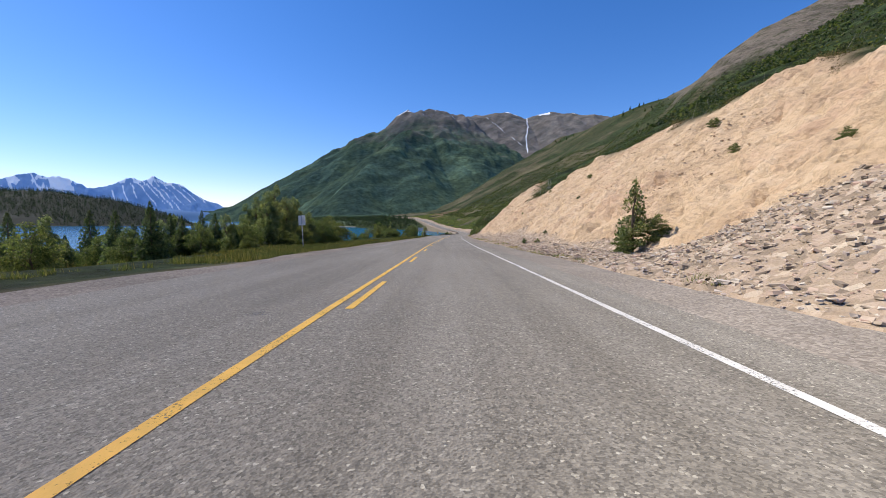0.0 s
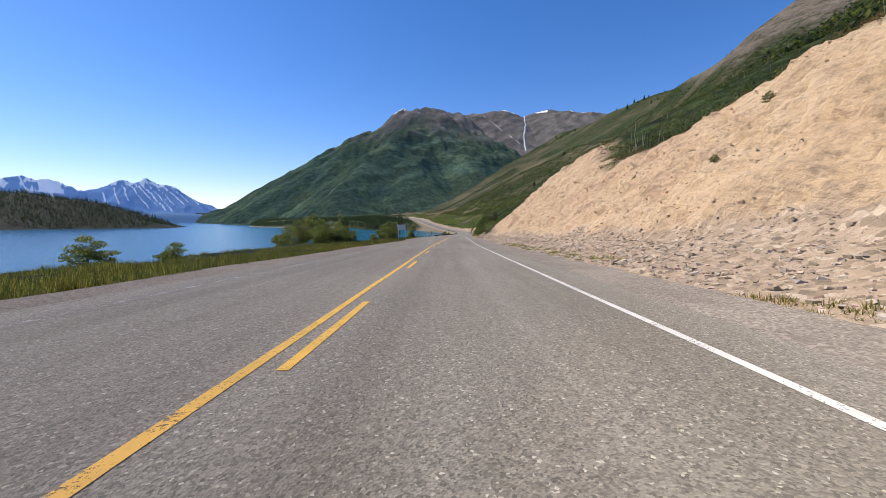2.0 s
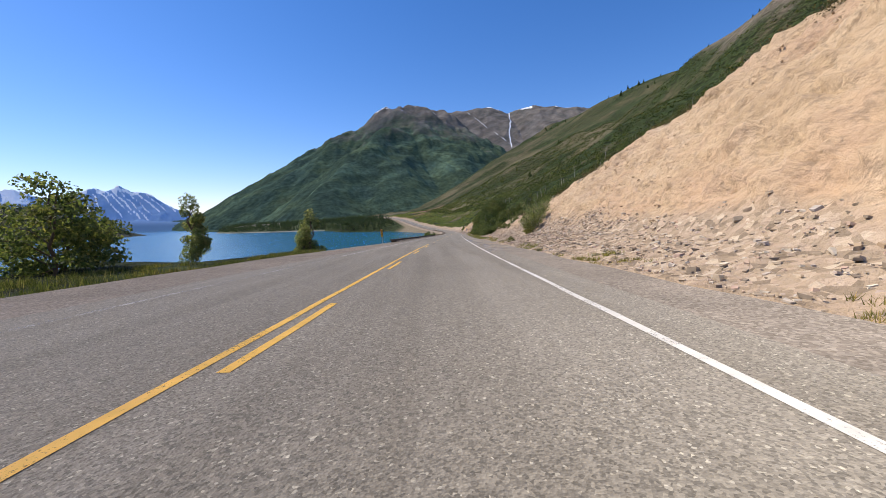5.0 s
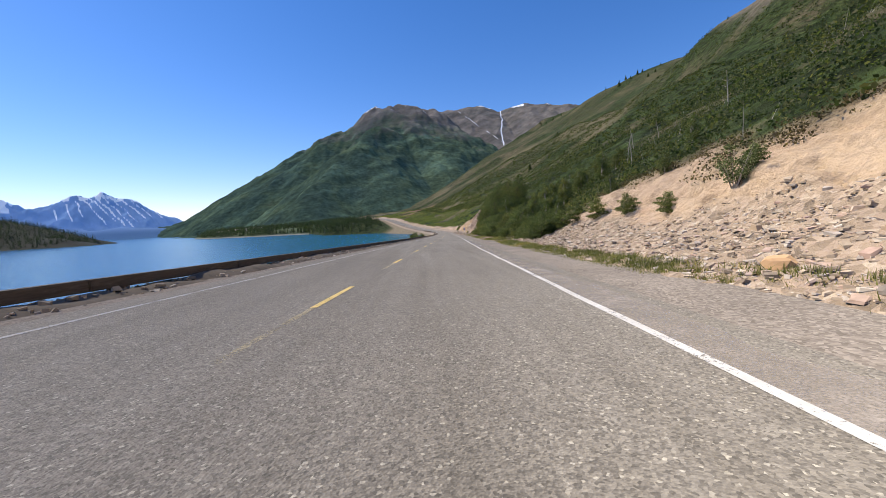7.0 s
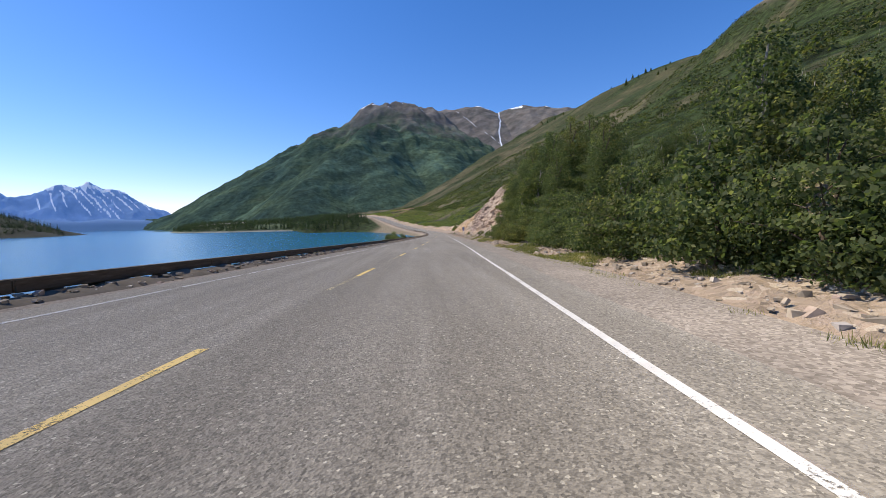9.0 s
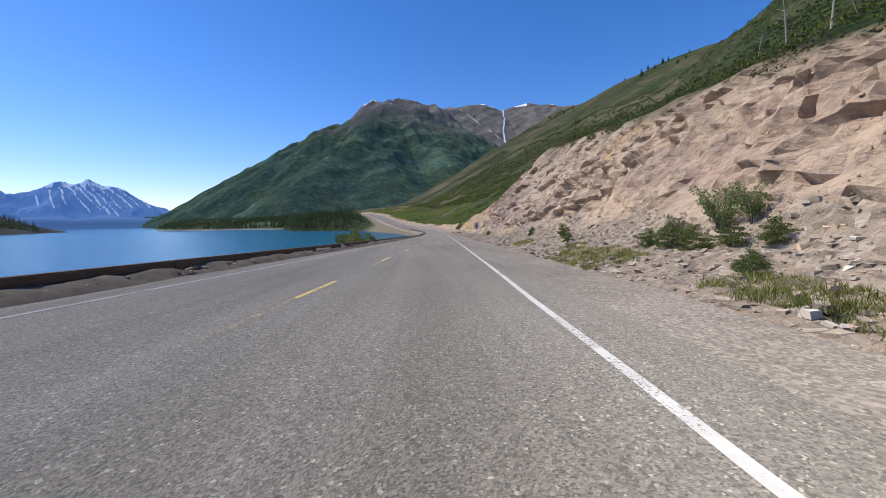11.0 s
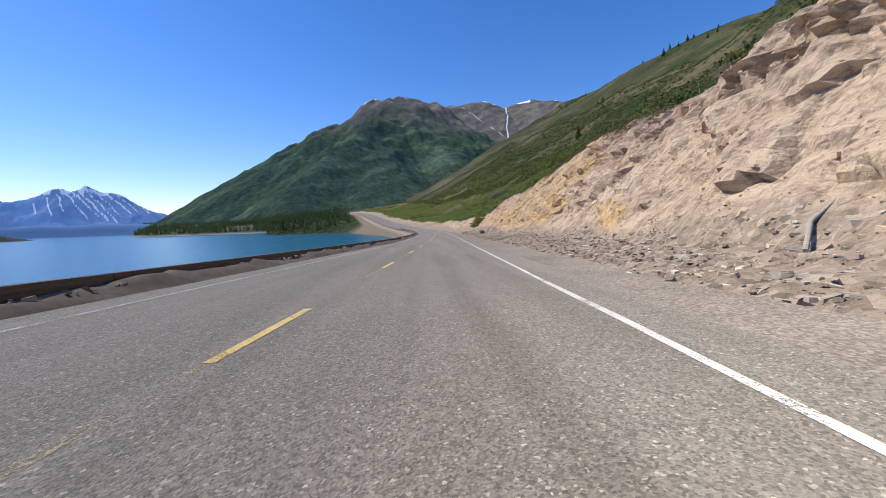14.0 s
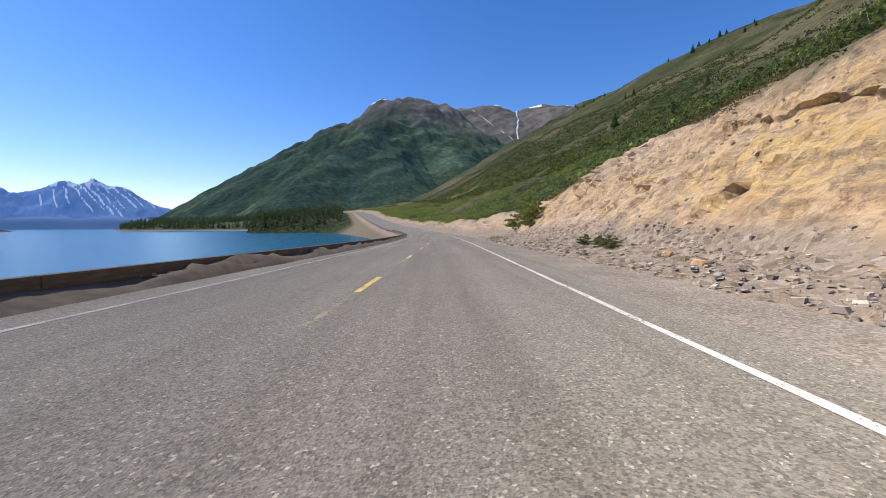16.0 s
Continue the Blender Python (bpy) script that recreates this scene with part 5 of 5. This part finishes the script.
bush = stem_bush(2.6, rng)
stand(bush, 157.5, 9.6)
for s, u, z in [(159, 10.4, 1.0), (161.5, 11.2, 0.9), (160.2, 9.6, 0.7), (166, 11.5, 0.55), (181, 11.2, 0.55), (277.6, 9.7, 0.5), (276.8, 9.9, 0.4), (278.6, 9.2, 0.32)]:
    again(bush, s, u, s, z)
for s, u, z in [(864, 588, 2.9), (837, 612, 1.9), (833, 622, 1.3), (848, 604, 1.5), (820, 634, 1.2), (883, 632, 1.8), (908, 630, 1.5), (1003, 600, 1.4), (1018, 594, 1.9), (1041, 592, 1.3), (1052, 586, 1.6), (1068, 598, 1.8), (804, 556, 1.8), (796, 566, 1.5), (472, 292, 0.6), (481, 296, 0.45), (496, 284, 0.7), (455, 300, 0.6), (438, 306, 0.5), (354, 27, 0.42), (356, 28.4, 0.5), (357, 29.6, 0.4), (359, 30.2, 0.46), (334, 24, 0.34), (336, 25.5, 0.42), (338, 26, 0.36), (640, 190, 1.4), (560, 160, 1.3), (615, 150, 1.5), (520, 95, 1.0), (730, 270, 1.6), (760, 300, 1.8), (455, 58, 0.7)]:
    again(spruces[s % 2], s, u, s, z)


def snag(height, rng):
    t = new("dead_tree")
    a = rng.normal(0, 0.12, 2) * height
    part("trunk", tube([(0, 0, -0.3), (a[0] * 0.4, a[1] * 0.4, height * 0.5), (a[0], a[1], height)], [0.07, 0.045, 0.015], 6), PALE_BARK, t)
    for k in range(4):
        f, b = rng.uniform(0.4, 0.9), rng.uniform(0, math.tau)
        p0 = Vector((a[0] * f, a[1] * f, height * f))
        part("branch", tube([p0, p0 + Vector((math.cos(b), math.sin(b), 0.7)) * height * 0.16], [0.022, 0.006], 5), PALE_BARK, t)
    return tagged(t, "bare pale dead tree standing in the scrub", "tree")


for s, u, k, z in [(334, -11.5, 0, 1.5), (336.5, -12.5, 1, 1.5), (332, -12.8, 1, 1.4), (338.5, -11.8, 1, 1.2), (329.5, -11, 0, 1.3), (327, -10.5, 1, 0.9), (334, -9.5, 1, 0.9), (340, -10, 0, 0.8)]:
    again(shrubs[k], s - 5, u, s, z * 1.12)
bare_tree = snag(3.3, rng)
stand(bare_tree, 218, 24)
for s, u, z in [(222, 30, 0.9), (230, 26, 1.0), (236, 33, 1.1), (243, 24, 0.8), (210, 21, 0.8), (206, 28, 1.0), (288, 22, 0.9), (293, 24, 1.0), (298, 26, 0.8), (88.5, 22.4, 0.5), (91, 23.0, 0.62), (95, 24.0, 0.5), (98, 24.6, 0.62), (99.4, 25.2, 0.56), (102.4, 25.6, 0.66), (104, 25.4, 0.45), (107, 26.8, 0.5), (112, 29.6, 0.5), (118, 31, 0.45), (395, 24, 0.8), (404, 27, 0.7), (178, 24, 0.8)]:
    again(bare_tree, s, u, s * 3.1, z)


def log(length, r, rng):
    pts = [(0, 0, 0), (length * 0.5, rng.normal(0, 0.08), 0.03), (length, rng.normal(0, 0.1), 0)]
    o = new("fallen_log", bm_mesh("fallen_log", tube(pts, [r, r * 0.9, r * 0.6], 8), PALE_BARK))
    return tagged(o, "pale fallen log lying in loose stones", "log")


for s, u, ln, a, r in [(380, 6.6, 2.6, -32, 0.06), (349.5, 8.5, 1.8, 40, 0.05), (173, 15.5, 2.8, 70, 0.07), (164, 16, 3.0, 60, 0.05)]:
    o = log(ln, r, rng)
    q0, q1 = ground_at(s, u), None
    d = Vector((math.cos(radians(a)), math.sin(radians(a)), 0))
    q1 = ground_at(s + d.y * ln, u + d.x * ln)
    o.matrix_basis = Matrix.Translation(q0 + Vector((0, 0, r))) @ (q1 - q0).to_track_quat("X", "Z").to_matrix().to_4x4()


# ---- grass along the verges ----
def tufts(name, places, rng, size, label, per=26, material=GRASS):
    n = len(places) * per
    P = np.repeat(places, per, 0) + rng.normal(0, 0.09, (n, 3)) * (1, 1, 0)
    a = rng.uniform(0, math.tau, n)
    w = np.stack([np.cos(a), np.sin(a), np.zeros(n)], 1) * 0.009
    tip = P + rng.normal(0, 0.055, (n, 3)) * (1, 1, 0.2) + np.array([0, 0, 1.0]) * (np.repeat(size, per) * rng.uniform(0.5, 1.2, n))[:, None]
    V = np.stack([P - w, P + w, tip], 1).reshape(-1, 3)
    return tagged(new(name, mesh_of(name, V, np.arange(3 * n).reshape(-1, 3), material)), label, "grass", kind="stuff")


def verge(s0, s1, u0, u1, count, thin, seed):
    s, u = rng.uniform(s0, s1, count), rng.uniform(u0, u1, count)
    sh, h = ground(s, u)[:2]
    keep = fbm(s * 0.25, u * 0.4, 3, seed) > thin
    return on_road(s[keep], u[keep] + sh[keep], h[keep] - 0.03)


P = np.concatenate([verge(-5, 90, 6.1, 7.2, 1100, 0.2, 301), verge(176, 204, 5.9, 7.0, 2600, -0.3, 307), verge(204, 250, 5.9, 7.9, 6000, -0.35, 302), verge(199, 214, 11, 18, 2600, -0.5, 308), verge(270, 274, 6.8, 8.0, 300, -0.6, 309), verge(250, 300, 6.2, 8.2, 4500, 0.05, 303), verge(306, 345, 7.5, 10, 500, 0.3, 304), verge(120, 180, 6.1, 7.2, 1500, 0.1, 305), verge(400, 450, 6.8, 8.5, 500, 0.1, 306)])
tufts("verge_grass", P, rng, rng.uniform(0.06, 0.17, len(P)), "yellow-green roadside grass in loose tufts")
P = np.concatenate([verge(-6, 105, -8.6, -5.8, 6000, -0.3, 315), verge(-6, 150, -12, -7.6, 7000, -0.2, 311), verge(-6, 110, -22, -12, 5000, -0.2, 312), verge(140, 172, -9, -7.6, 900, -0.1, 313), verge(172, 430, -7.6, -6.1, 5000, 0.12, 314)])
tufts("bank_grass", P, rng, rng.uniform(0.08, 0.30, len(P)), "dull green grass on the lake bank", material=BANK_GRASS)


# ---- far woods ----
def woods(name, places, heights, rng, label, per=26, material=FAR_SPRUCE):
    n = len(places) * per
    f = np.tile((np.arange(per) + 0.5) / per, len(places))
    H = np.repeat(heights, per)
    a = rng.uniform(0, math.tau, n)
    r = H * 0.17 * (1.05 - f) * rng.uniform(0.3, 1.0, n)
    C = np.repeat(places, per, 0) + np.stack([np.cos(a) * r, np.sin(a) * r, H * f], 1)
    D = np.stack([np.cos(a), np.sin(a), np.full(n, 0.6)], 1)
    return tagged(new(name, quads_mesh(name, C, D, H * (0.035 + 0.085 * (1 - f)), rng, material, 0.8)), label, "woods", kind="stuff")


SHORE_X, SHORE_Y = [-1000, -560, -479, -420, -360, -230, -120, -75, -40], [2600, 1350, 1035, 965, 938, 912, 900, 872, 790]


def shore_height(x, y):
    d = y - np.interp(x, SHORE_X, SHORE_Y) + 6 * fbm(x * 0.02, y * 0.02, 3, 401)
    z = LAKE + 17 * (1 - np.exp(-np.maximum(d, 0) / 70)) + 0.9 * smooth(0, 5, d) + smooth(60, 200, d) * 6 * fbm(x * 0.006, y * 0.006, 3, 402)
    return np.where(d > 0, z, LAKE + np.maximum(d * 0.2, -4)), d


def shore_mat():
    n = Nodes("far_shore_ground")
    beach = n.attr("beach")
    g = n.steps(n.noise(0.04, 6, 0.7), (0.3, (0.03, 0.055, 0.02)), (0.6, (0.07, 0.10, 0.035)), (0.8, (0.16, 0.15, 0.09)))
    return n.done(n.mix(beach, g, (0.34, 0.31, 0.26)), 0.95, n.noise(0.4, 5), 0.5, 0.5)


X, Y = np.meshgrid(np.linspace(-1000, 20, 150), np.linspace(780, 1700, 130), indexing="ij")
Z, D = shore_height(X, Y)
me = mesh_of("far_shore", np.stack([X, Y, Z], -1), grid_faces(150, 130)[:, ::-1], shore_mat(), True)
give(me, "beach", np.maximum(1 - smooth(1.5, 5, D), smooth(0.42, 0.5, fbm(X * 0.012, Y * 0.02, 3, 405)) * smooth(60, 90, D)))
tagged(new("far_shore", me), "low wooded point with a thin pale beach", "shore", kind="structure")
x = rng.uniform(-900, 0, 9000)
y = np.interp(x, SHORE_X, SHORE_Y) + 420 * rng.uniform(0.02, 1, 9000) ** 1.5
z, d = shore_height(x, y)
k = (d > 7) & (fbm(x * 0.012, y * 0.012, 3, 403) > -0.35) & (x < road_x(y) - 14)
P = np.stack([x, y, z], 1)[k]
woods("point_woods", P, rng.uniform(5, 11, len(P)), rng, "dark spruce wood on the low point")
s, u = rng.uniform(700, 1080, 1500), -rng.uniform(16, 118, 1500)
sh, h = ground(s, u)[:2]
P = on_road(s, u + sh, h)
P = P[(P[:, 2] > LAKE + 1)]
woods("bend_woods", P, rng.uniform(5, 10, len(P)), rng, "dark spruce wood beside the road's far bend")


def dark_hill(x, y):
    z = ridge(x, y, (-640, 880), (-780, 900), 4, 42, 0.35, 25)
    z = np.maximum(z, ridge(x, y, (-780, 900), (-900, 900), 42, 58, 0.35, 30))
    z = np.maximum(z, ridge(x, y, (-900, 900), (-1700, 760), 58, 62, 0.3, 30))
    z = np.maximum(z, ridge(x, y, (-600, 868), (-640, 880), -10, 4, 0.3, 8))
    return z + 3 * fbm(x * 0.02, y * 0.02, 3, 411)


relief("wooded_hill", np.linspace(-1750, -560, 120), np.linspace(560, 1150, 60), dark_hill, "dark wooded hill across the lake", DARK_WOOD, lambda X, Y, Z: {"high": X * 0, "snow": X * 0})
x, y = rng.uniform(-1400, -590, 9000), rng.uniform(720, 980, 9000)
z = dark_hill(x, y)
P = np.stack([x, y, z - 1], 1)[z > LAKE + 1]
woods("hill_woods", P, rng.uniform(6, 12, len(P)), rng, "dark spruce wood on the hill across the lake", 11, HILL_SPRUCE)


# ---- marks on the road ----
TAR = paint("tar_patch", (0.165, 0.152, 0.136), 0.74)
DUST = paint("pale_dust", (0.41, 0.36, 0.305), 0.52, 0.5)


def blot(name, s, u, ls, lu, material, label, lift):
    a = np.linspace(0, math.tau, 41)[:-1]
    r = 1 + 0.35 * fbm(np.cos(a) * 1.6 + s, np.sin(a) * 1.6 + u, 3, 501)
    ring = on_road(s + np.sin(a) * r * ls, u + np.cos(a) * r * lu, lift)
    V = np.concatenate([ring, on_road(np.array([float(s)]), np.array([float(u)]), lift)])
    F = [(i, (i + 1) % 40, 40) for i in range(40)]
    return tagged(new(name, mesh_of(name, V, F, material)), label, "road mark", kind="structure")


for s, u, ls, lu in [(30.2, 0.5, 0.16, 0.4), (30.5, 1.0, 0.2, 0.25), (30.6, 2.4, 0.18, 0.4), (31.2, 1.2, 0.12, 0.4), (30.3, 3.0, 0.14, 0.3), (31.0, 2.9, 0.1, 0.25), (92.3, 1.2, 0.16, 0.4), (92.4, 2.6, 0.14, 0.3), (294.2, 2.75, 0.16, 0.17), (294.6, 2.45, 0.12, 0.2), (293.6, 2.6, 0.1, 0.1), (296.6, 2.75, 0.35, 0.15), (297.6, 2.9, 0.25, 0.1), (299.2, 2.95, 0.5, 0.12), (301.5, 3.0, 0.4, 0.1), (295.5, 2.8, 0.12, 0.1), (388.5, 0.7, 0.25, 0.4), (388.8, 2.4, 0.2, 0.3), (5.0, -1.0, 0.12, 0.12)]:
    blot("tar_patch", s, u, ls, lu, TAR, "dark worn tar patch on the asphalt", 0.004)
blot("oil_stain", 369.1, 2.1, 0.12, 0.17, plain("dark_oil", (0.085, 0.08, 0.075), 0.6, 0.0, 0.3, 20.0), "small dark oil stain on the asphalt", 0.004)
for s0, s1, wide in ((138, 222, 0.5), (300, 322, 0.75)):
    k = np.arange(s0, s1, 0.25)
    taper = smooth(s0, s0 + 5, k) * (1 - smooth(s1 - 14, s1, k))
    wide = wide + np.interp(k, [138, 150, 166], [0.9, 0.8, 0])
    outer = 3.84 + taper * wide * (1 + 0.35 * fbm(k * 0.25, k * 0, 4, 511) + 0.25 * fbm(k * 1.7, k * 0, 3, 512))
    tagged(new("dust_band", ribbon("dust_band", k, 3.82, outer, 0.003, DUST)), "pale dust lying along the pavement's edge line", "road mark", kind="structure")


# ---- loose stones ----
def lumps_of(rng, places, sizes, flat, lean):
    """Angular flattish stones: a bent box of eight corners each."""
    n = len(places)
    c = np.array([(x, y, z) for x in (-1, 1) for y in (-1, 1) for z in (-1, 1)], dtype=float)
    V = c[None] * rng.uniform(0.55, 1.1, (n, 8, 3)) * np.stack([np.ones(n), rng.uniform(0.5, 0.95, n), rng.uniform(*flat, n)], 1)[:, None]
    a, b = rng.uniform(0, math.tau, n), rng.normal(0, lean, n)
    ca, sa, cb, sb = np.cos(a), np.sin(a), np.cos(b), np.sin(b)
    x, z = V[..., 0] * cb[:, None] - V[..., 2] * sb[:, None], V[..., 0] * sb[:, None] + V[..., 2] * cb[:, None]
    y = V[..., 1]
    W = np.stack([x * ca[:, None] - y * sa[:, None], x * sa[:, None] + y * ca[:, None], z], -1) * sizes[:, None, None]
    return W + places[:, None]


BOX = np.array([(0, 1, 3, 2), (4, 6, 7, 5), (0, 4, 5, 1), (2, 3, 7, 6), (1, 5, 7, 3), (0, 2, 6, 4)])


def scree(name, P, sizes, rng, label, flat=(0.25, 0.6), material=STONE):
    V = lumps_of(rng, P, sizes, flat, 0.26)
    F = (np.arange(len(P))[:, None, None] * 8 + BOX[None, :5]).reshape(-1, 4)
    return tagged(new(name, mesh_of(name, V, F, material)), label, "loose stones", kind="stuff")


def strewn(s0, s1, u0, u1, count):
    s, u = rng.uniform(s0, s1, count), u0 + (u1 - u0) * rng.uniform(0, 1, count)
    sh, h, veg, rock, talus = ground(s, u)[:5]
    keep = rng.uniform(0, 1, count) < talus * (0.5 + 0.8 * smooth(-0.4, 0.4, fbm(s * 0.12, u * 0.2, 3, 601)))
    return on_road(s[keep], u[keep] + sh[keep], h[keep])


P = strewn(-6, 200, 5.9, 13, 36000)
scree("scree", P, 0.022 + 0.085 * rng.uniform(0, 1, len(P)) ** 2.8, rng, "tan angular stones strewn below the soil bank", material=WARM_STONE)
P = strewn(200, 440, 5.9, 13, 44000)
scree("scree", P, 0.022 + 0.095 * rng.uniform(0, 1, len(P)) ** 2.6, rng, "grey and tan angular stones strewn below the rock face")
P = np.concatenate([strewn(-6, 34, 6.4, 18, 26000), strewn(138, 198, 6.2, 14, 30000)])
scree("scree", P, 0.026 + 0.09 * rng.uniform(0, 1, len(P)) ** 2.8, rng, "tan and grey slabby stones fanned out below the bank", (0.15, 0.42), WARM_STONE)
s, u = rng.uniform(172, 460, 5000), -rng.uniform(4.9, 6.4, 5000)
heap = np.clip(1 - ((u - np.interp(s, RAIL_S, RAIL_OFF) - 0.25) / 0.62) ** 2, 0, 1)
P = on_road(s, u, 0.13 * ramp(s, [250, 300], [1.0, 1.6]) * heap - 0.02)
scree("scree", P, 0.025 + 0.09 * rng.uniform(0, 1, len(P)) ** 2, rng, "brown dirt and stones under the guardrail")

s, u = rng.uniform(0, 425, 36000), rng.uniform(8.5, 27, 36000)
sh, h, veg = ground(s, u)[:3]
k = (veg < 0.2) & (fbm(s * 0.09, u * 0.15, 3, 611) > -0.15)
P = on_road(s[k], u[k] + sh[k], h[k])
face = scree("face_stones", P, 0.02 + 0.085 * rng.uniform(0, 1, len(P)) ** 3.0, rng, "angular tan stones sticking out of the cut bank", (0.35, 0.8))
face.data.materials[0] = TAN_STONE



def boulder(s, u, size, flat, material, label):
    """One angular rock with worn edges, half sunk."""
    bm = bmesh.new()
    bmesh.ops.create_icosphere(bm, subdivisions=2, radius=1.0)
    for v in bm.verts:
        f = 0.9 + 0.5 * noise.noise(v.co * 1.3 + Vector((s, u, 0))) + 0.22 * noise.noise(v.co * 2.7 + Vector((u, s, 0)))
        v.co = Vector((max(-0.8, min(0.8, v.co.x * f)), max(-0.62, min(0.62, v.co.y * f)), max(-0.6, min(0.6, v.co.z * f)) * flat))
    ob = new("boulder", bm_mesh("boulder", bm, material))
    ob.matrix_basis = Matrix.Translation(ground_at(s, u) + Vector((0, 0, size * flat * 0.35))) @ Euler((0.15, 0.1, s)).to_matrix().to_4x4() @ Matrix.Diagonal((size, size, size, 1))
    return tagged(ob, label, "boulder")


RUSTY = leafy_free("rusty_stone", (0.44, 0.27, 0.13), (0.52, 0.33, 0.17), (0.58, 0.38, 0.21))
GREY_ROCK = plain("grey_boulder", (0.30, 0.255, 0.21), 0.9, 0.0, 0.4, 3.0)
boulder(174.4, 7.1, 0.27, 0.62, RUSTY, "rusty orange boulder lying at the foot of scree")
boulder(172.4, 6.7, 0.16, 0.7, GREY_ROCK, "small grey boulder on the edge of the shoulder")
boulder(345.8, 7.8, 0.22, 0.6, GREY_ROCK, "angular grey boulder fallen from the rock face")
boulder(318.5, 8.2, 0.25, 0.6, GREY_ROCK, "angular grey boulder fallen from the rock face")
boulder(402.5, 8.0, 0.26, 0.6, RUSTY, "ochre boulder below the yellow rock face")
boulder(404.6, 8.3, 0.2, 0.7, RUSTY, "ochre boulder below the yellow rock face")
hill = bpy.data.objects["ground"]
pieces = []
for k in range(6):
    V = lumps_of(rng, np.zeros((1, 3)), np.ones(1), (0.35, 0.7), 0.3)[0]
    bm = bmesh.new()
    vs = [bm.verts.new(v) for v in V]
    for f in BOX:
        bm.faces.new([vs[i] for i in f])
    bmesh.ops.bevel(bm, geom=bm.edges[:], offset=0.12, segments=1, affect="EDGES")
    pieces.append(bm_mesh("stone", bm, STONE_PIECE))
P = strewn(0, 420, 6.2, 9.5, 900)[:290]
for i, p0 in enumerate(P):
    o = new("stone", pieces[i % 6])
    o.parent = hill
    z = 0.05 + 0.11 * float(rng.uniform()) ** 3
    o.matrix_basis = Matrix.Translation(p0) @ Matrix.Rotation(float(rng.uniform(0, 6.28)), 4, "Z") @ Matrix.Diagonal((z, z, z, 1))
